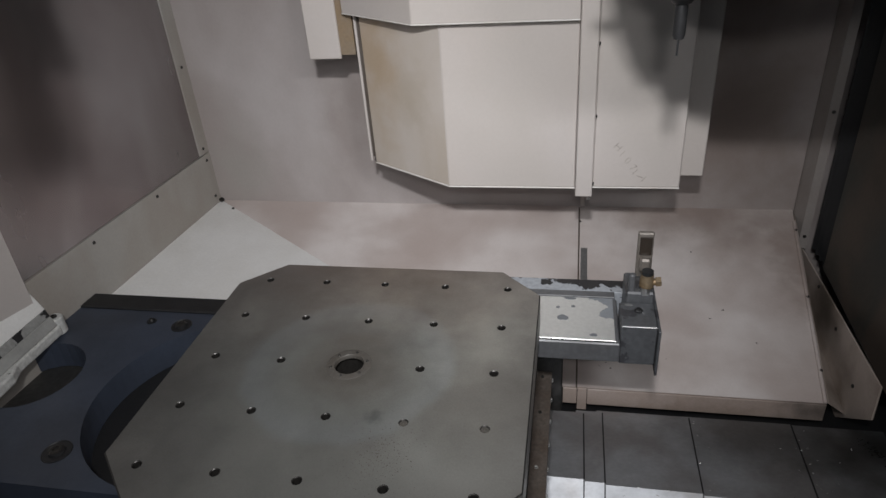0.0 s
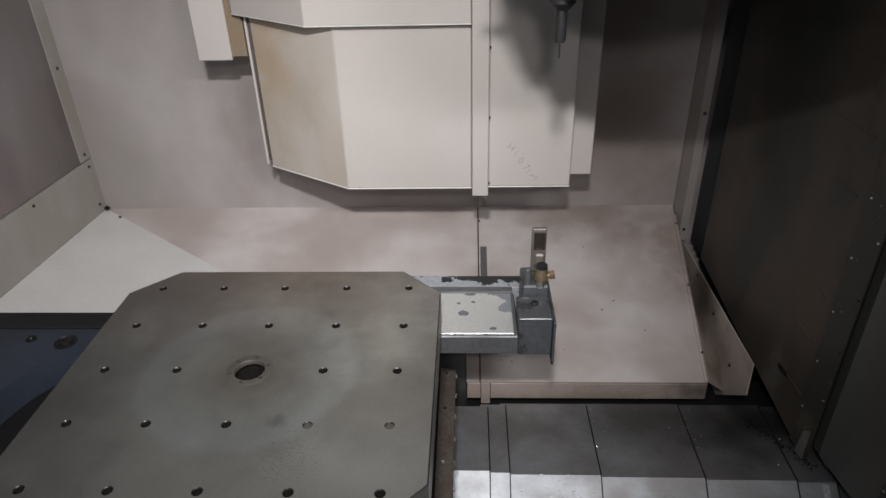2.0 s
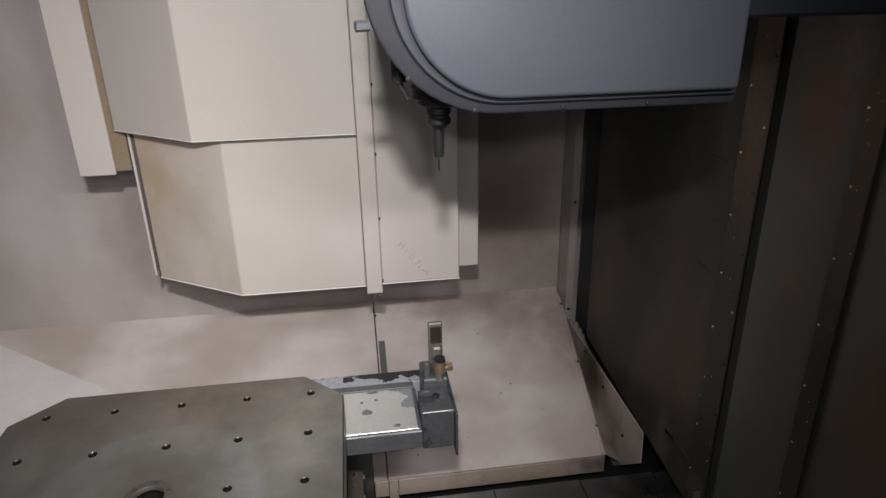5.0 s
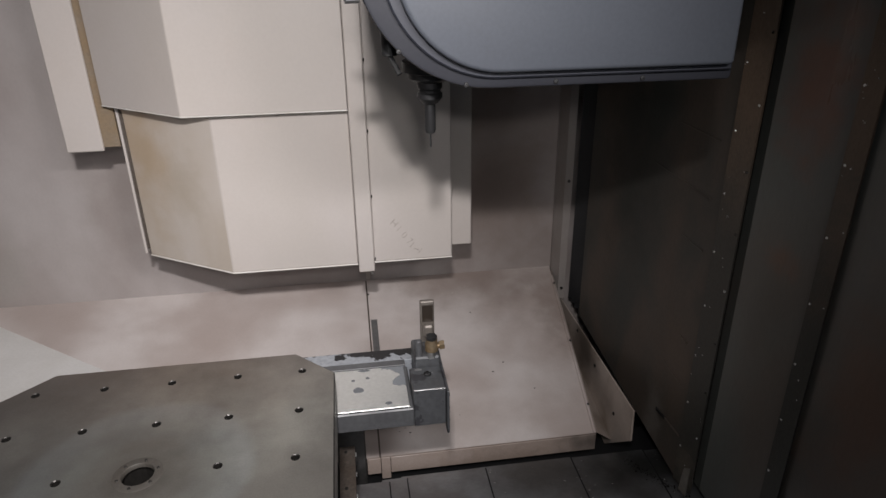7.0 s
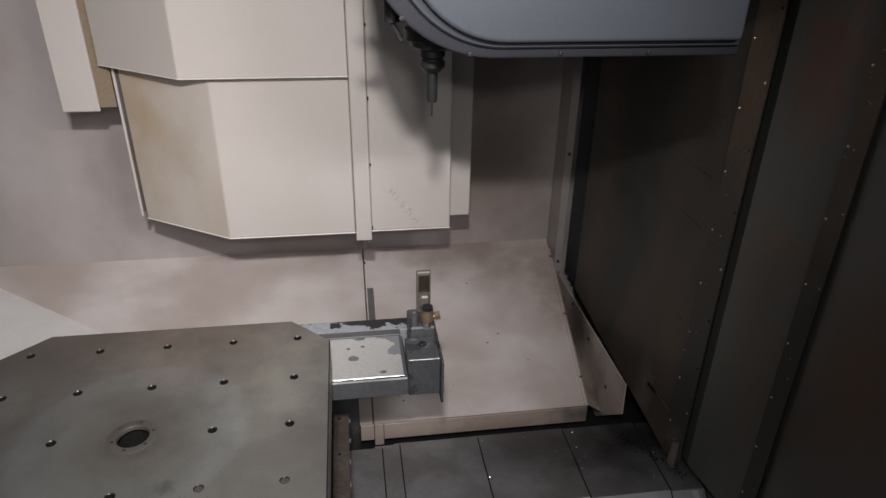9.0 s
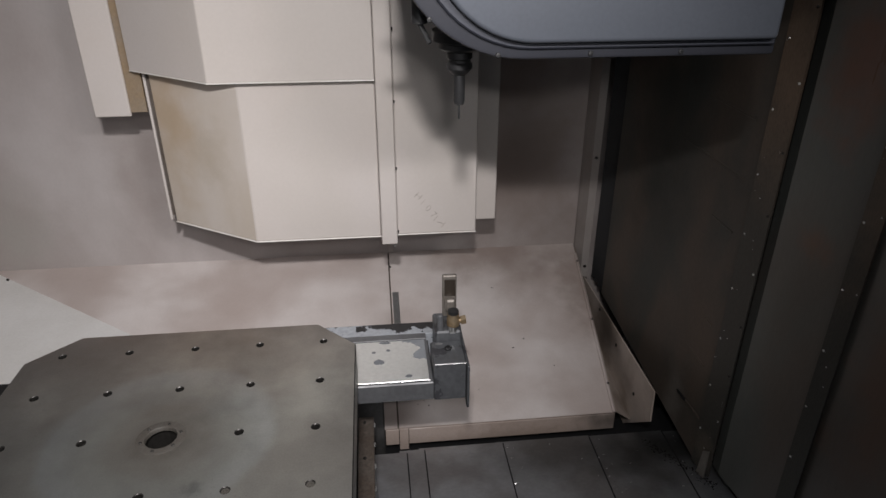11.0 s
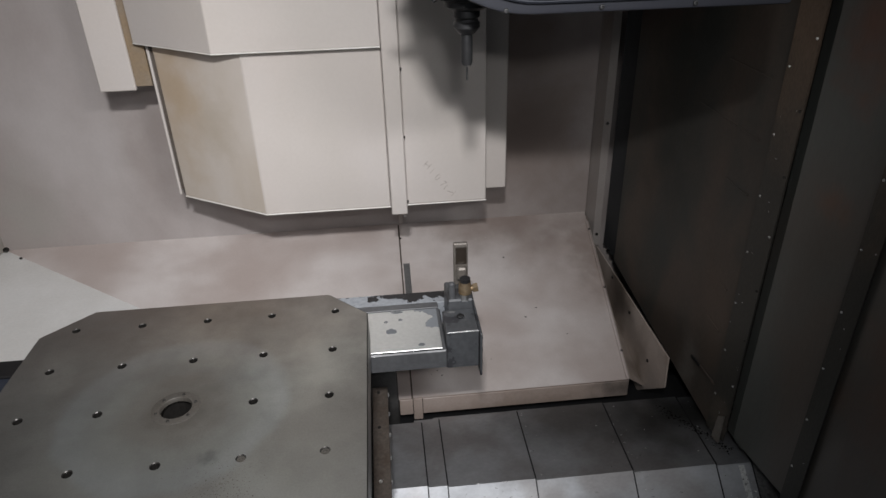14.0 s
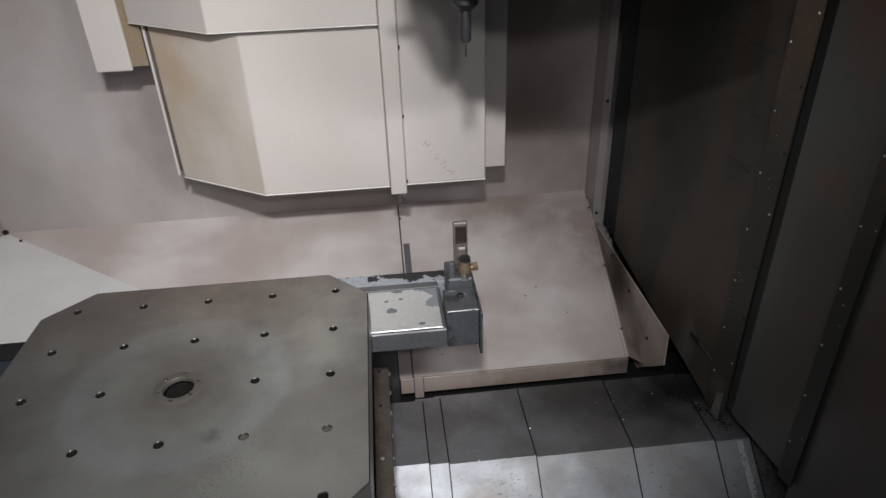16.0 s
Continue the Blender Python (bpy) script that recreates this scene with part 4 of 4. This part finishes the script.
# ---- spindle head ----
def spindle_head():
    t = thing("spindle_head", "blue-grey spindle head cover with a rounded corner and a dark rim", "spindle head")
    def outline(x0, zb, R, x_right):
        pts = []
        for k in range(15):
            a = math.radians(180 + 90 * k / 14)
            pts.append((x0 + R + R * math.cos(a), zb + R + R * math.sin(a)))
        return pts + [(x_right, zb), (x_right, 2.1), (x0, 2.1)]

    part("rim", prism(outline(0.314, 1.434, 0.145, 0.737), "y", 0.004, 0.024, 0.004, 2), M_RIM, t, "blue-grey bolted rim", smooth=True)
    part("groove", prism(outline(0.340, 1.4455, 0.125, 0.733), "y", -0.002, 0.0035, 0.002, 1), M_NAVY, t, "dark sloping edge of the cover", smooth=True)
    part("front_cover", prism(outline(0.354, 1.453, 0.113, 0.728), "y", -0.014, -0.0025, 0.005, 3), M_BLUE, t, smooth=True)
    part("body", prism(outline(0.322, 1.440, 0.14, 0.737), "y", 0.0245, 0.20, 0.004, 2), M_NAVY, t, smooth=True)
    part("carriage", box(0.48, 1.03, 0.10, 0.24, 1.52, 2.1, 0.004), M_NAVY, t)
    part("nose", lathe([(0.034, 1.452), (0.034, 1.440), (0.027, 1.438), (0.027, 1.432), (0.020, 1.428)], (0.403, 0.10, 0), 32), M_TOOL, t, smooth=True)
    holder = part("tool_holder", lathe([(0.0155, 1.428), (0.0155, 1.420), (0.0135, 1.418), (0.0135, 1.415), (0.0155, 1.413), (0.0155, 1.408), (0.0095, 1.401), (0.0068, 1.400), (0.0068, 1.368), (0.0055, 1.364)], (0.402, 0.10, 0), 24), M_TOOL, t, "black tool holder", smooth=True)
    part("tool_tip", rod((0.402, 0.10, 1.362), (0.402, 0.10, 1.346), 0.0012, 8), M_TOOL, holder)
    part("coolant_nozzle", merged(rod((0.352, 0.06, 1.50), (0.352, 0.06, 1.465), 0.009, 10), rod((0.352, 0.06, 1.465), (0.362, 0.05, 1.445), 0.003, 8)), M_TOOL, t, "black coolant nozzle", smooth=True)
    for x, z in ((0.43, 1.4395), (0.53, 1.4395), (0.63, 1.4395), (0.358, 1.476), (0.322, 1.56)):
        screw(t, (x, 0.004, z), (0, -1, 0), 0.003, M_BLACK)
    part("bolt", rod((0.320, 0.012, 1.530), (0.306, 0.008, 1.530), 0.006, 6), M_GREY, t, "grey hexagon bolt")
    part("bolt", rod((0.320, 0.012, 1.575), (0.306, 0.008, 1.575), 0.006, 6), M_GREY, t, "grey hexagon bolt")
    return t


HEAD = spindle_head()
HEAD.location.z = 0.040


def wall_bracket():
    t = thing("wall_bracket", "white cast bracket with paint flaked to black on side wall", "bracket")
    part("cap", prism([(-0.81, 0.893), (-0.796, 0.887), (-0.773, 0.843), (-0.81, 0.843)], "y", 0.04, 0.290, 0.003, 2), M_WHITE, t, "clean white sloping cap")
    part("flaked_band", prism([(-0.81, 0.8425), (-0.7735, 0.8425), (-0.769, 0.826), (-0.81, 0.826)], "y", 0.04, 0.289, 0.001), M_BAND, t, "grey band with black flaked paint")
    part("casting", prism([(-0.81, 0.8255), (-0.769, 0.8255), (-0.759, 0.803), (-0.81, 0.800)], "y", 0.04, 0.290, 0.002), M_CASTGREY, t, "grey cast face")
    part("foot", prism([(-0.81, 0.02), (-0.81, 0.308), (-0.775, 0.308), (-0.756, 0.290), (-0.756, 0.165), (-0.742, 0.135), (-0.742, 0.02)], "z", 0.780, 0.8025, 0.004, 2), M_CASTWHITE, t, "chipped white foot")
    part("boss", rod((-0.774, 0.300, 0.776), (-0.774, 0.300, 0.815), 0.017, 20, bevel=0.002), M_CASTWHITE, t, smooth=True)
    screw(t, (-0.774, 0.300, 0.815), (0, 0, 1), 0.007)
    return t


wall_bracket()


# ---- writing on the cover ----
def pencil_note():
    t = thing("pencil_note", "faint slanting pencil writing on the cream cover", "writing")
    ink = material("pencil_grey", (0.30, 0.26, 0.235), 0.7, 0.0, 0.25, 60, 300, 0.0, (0.44, 0.40, 0.36), 0.8)
    turn = Matrix.Rotation(radians(90), 4, "X") @ Matrix.Rotation(radians(-42), 4, "Z")
    for k, ch in enumerate("H107"):
        cu = bpy.data.curves.new("letter", "FONT")
        cu.body, cu.size, cu.extrude, cu.offset = ch, 0.022, 0.0001, -0.00045
        ob = new("letter", cu)
        dep = bpy.context.evaluated_depsgraph_get()
        me = bpy.data.meshes.new_from_object(ob.evaluated_get(dep))
        bpy.data.objects.remove(ob)
        me.materials.append(ink)
        letter = new("letter", me)
        letter.parent = t
        letter.matrix_basis = Matrix.Translation((0.374 + 0.0115 * k, 0.6215, 1.072 - 0.0155 * k)) @ turn
    for k in range(3):
        bar = part("bar", box(-0.004, 0.010, -0.0005, 0.0, -0.0006, 0.0006, 0), ink, t)
        bar.matrix_basis = Matrix.Translation((0.420 + 0.009 * k, 0.6218, 1.016 - 0.008 * k)) @ Matrix.Rotation(radians(-50 + 70 * (k % 2)), 4, "Y")
    return t


pencil_note()


# ---- loose chips ----
def scatter(name, label, spots, size, mat, seed, flat=0.5):
    """Small crumpled flakes joined into one object."""
    rng = random.Random(seed)
    verts, faces = [], []
    for at, normal in spots:
        q = Vector(normal).to_track_quat("Z", "Y").to_matrix()
        r, spin = size * rng.uniform(0.5, 1.4), rng.uniform(0, 6.3)
        base = len(verts)
        for k in range(4):
            a = spin + k * math.pi / 2 + rng.uniform(-0.4, 0.4)
            verts.append(Vector(at) + q @ Vector((r * math.cos(a), 0.6 * r * math.sin(a), r * flat * rng.uniform(0.05, 0.6))))
        verts.append(Vector(at) + q @ Vector((0, 0, r * flat)))
        verts.append(Vector(at) - q @ Vector((0, 0, 0.0004)))
        for k in range(4):
            faces += [(base + k, base + (k + 1) % 4, base + 4), (base + (k + 1) % 4, base + k, base + 5)]
    me = bpy.data.meshes.new(name)
    me.from_pydata(verts, [], faces)
    me.materials.append(mat)
    return tagged(new(name, me), label, "metal chips", kind="stuff")


def chip_spots():
    rng = random.Random(5)
    bright, dull = [], []
    seams = (0.772, 0.955, 0.562)
    for k in range(34):
        x = rng.choice(seams) + abs(rng.gauss(0, 0.012)) + 0.004 if k % 4 else rng.uniform(0.66, 1.0)
        y = rng.uniform(0.27, 0.46)
        bright.append(((x, y, 0.4985 + 0.0025 * max(0, (0.95 - x)) / 0.2), (0, 0, 1)))
    # caught along the lips on the sloping faces
    for k in range(34):
        i = rng.choice((2, 3, 3, 4, 4))
        x = (0.565, 0.775, 0.958)[i - 2] + abs(rng.gauss(0, 0.012 if k % 3 else 0.05))
        y = 0.262 - rng.uniform(0.0, 0.16)
        bright.append(((x, y, 0.512 - 0.005 * (i + 1) - 0.80 * (0.262 - y) + 0.001), (0, -0.6, 1)))
    for k in range(14):
        bright.append(((rng.uniform(0.27, 1.0), rng.uniform(0.27, 0.45), 0.508 - 0.005 * 2), (0, 0, 1)))
    for k in range(46):
        f = rng.random()
        bright.append(((1.002 + 0.03 * f + rng.gauss(0, 0.004), 0.30 - 0.25 * f, 0.492 - 0.16 * max(0.0, f - 0.2)), (0, 0, 1)))
    for k in range(18):
        f = rng.random()
        x = 0.980 + 0.012 * f
        bright.append(((x - 0.001, 0.366 - 0.054 * f, rng.uniform(0.55, 1.6)), (-1, -0.2, 0)))
        bright.append(((1.033 + 0.006 * f, 0.150 - 0.03 * f, rng.uniform(0.6, 1.6)), (-1, -0.2, 0)))
    for x, y in ((0.657, 0.70), (0.625, 0.676), (0.47, 0.60), (0.455, 0.585), (0.48, 0.575), (0.36, 0.56), (0.37, 0.545), (0.385, 0.553), (0.395, 0.54), (0.52, 0.57), (0.30, 0.57), (0.72, 0.62), (0.31, 0.64), (0.60, 0.86)):
        dull.append(((x, y, slope_z(y) + 0.001), (0, -0.4, 1)))
    for x, y in ((0.62, 0.80), (-0.02, 0.72), (0.12, 0.78), (0.28, 0.76), (0.56, 0.93)):
        bright.append(((x, y, slope_z(y) + 0.001), (0, -0.4, 1)))
    return bright, dull


BRIGHT, DULL = chip_spots()
scatter("bright_chips", "bright aluminium chips scattered on covers and ledges", BRIGHT, 0.0018, M_CHIP, 11)
scatter("dark_chips", "dark oily chips lying on the chip chute", DULL, 0.0034, M_SCREW, 12)


def swarf_heap():
    rng = random.Random(8)
    spots = []
    for k in range(180):
        f = rng.random()
        x, y = 0.90 + 0.105 * f + rng.gauss(0, 0.006), 0.445 - 0.155 * f + rng.gauss(0, 0.006)
        spots.append(((x, y, 0.4925 + abs(rng.gauss(0, 0.0025))), (rng.uniform(-0.5, 0.5), rng.uniform(-0.5, 0.5), 1)))
    return spots


scatter("swarf_heap", "black oily swarf heaped along the foot of the shield", swarf_heap(), 0.0022, M_HOLE, 13, 0.6)
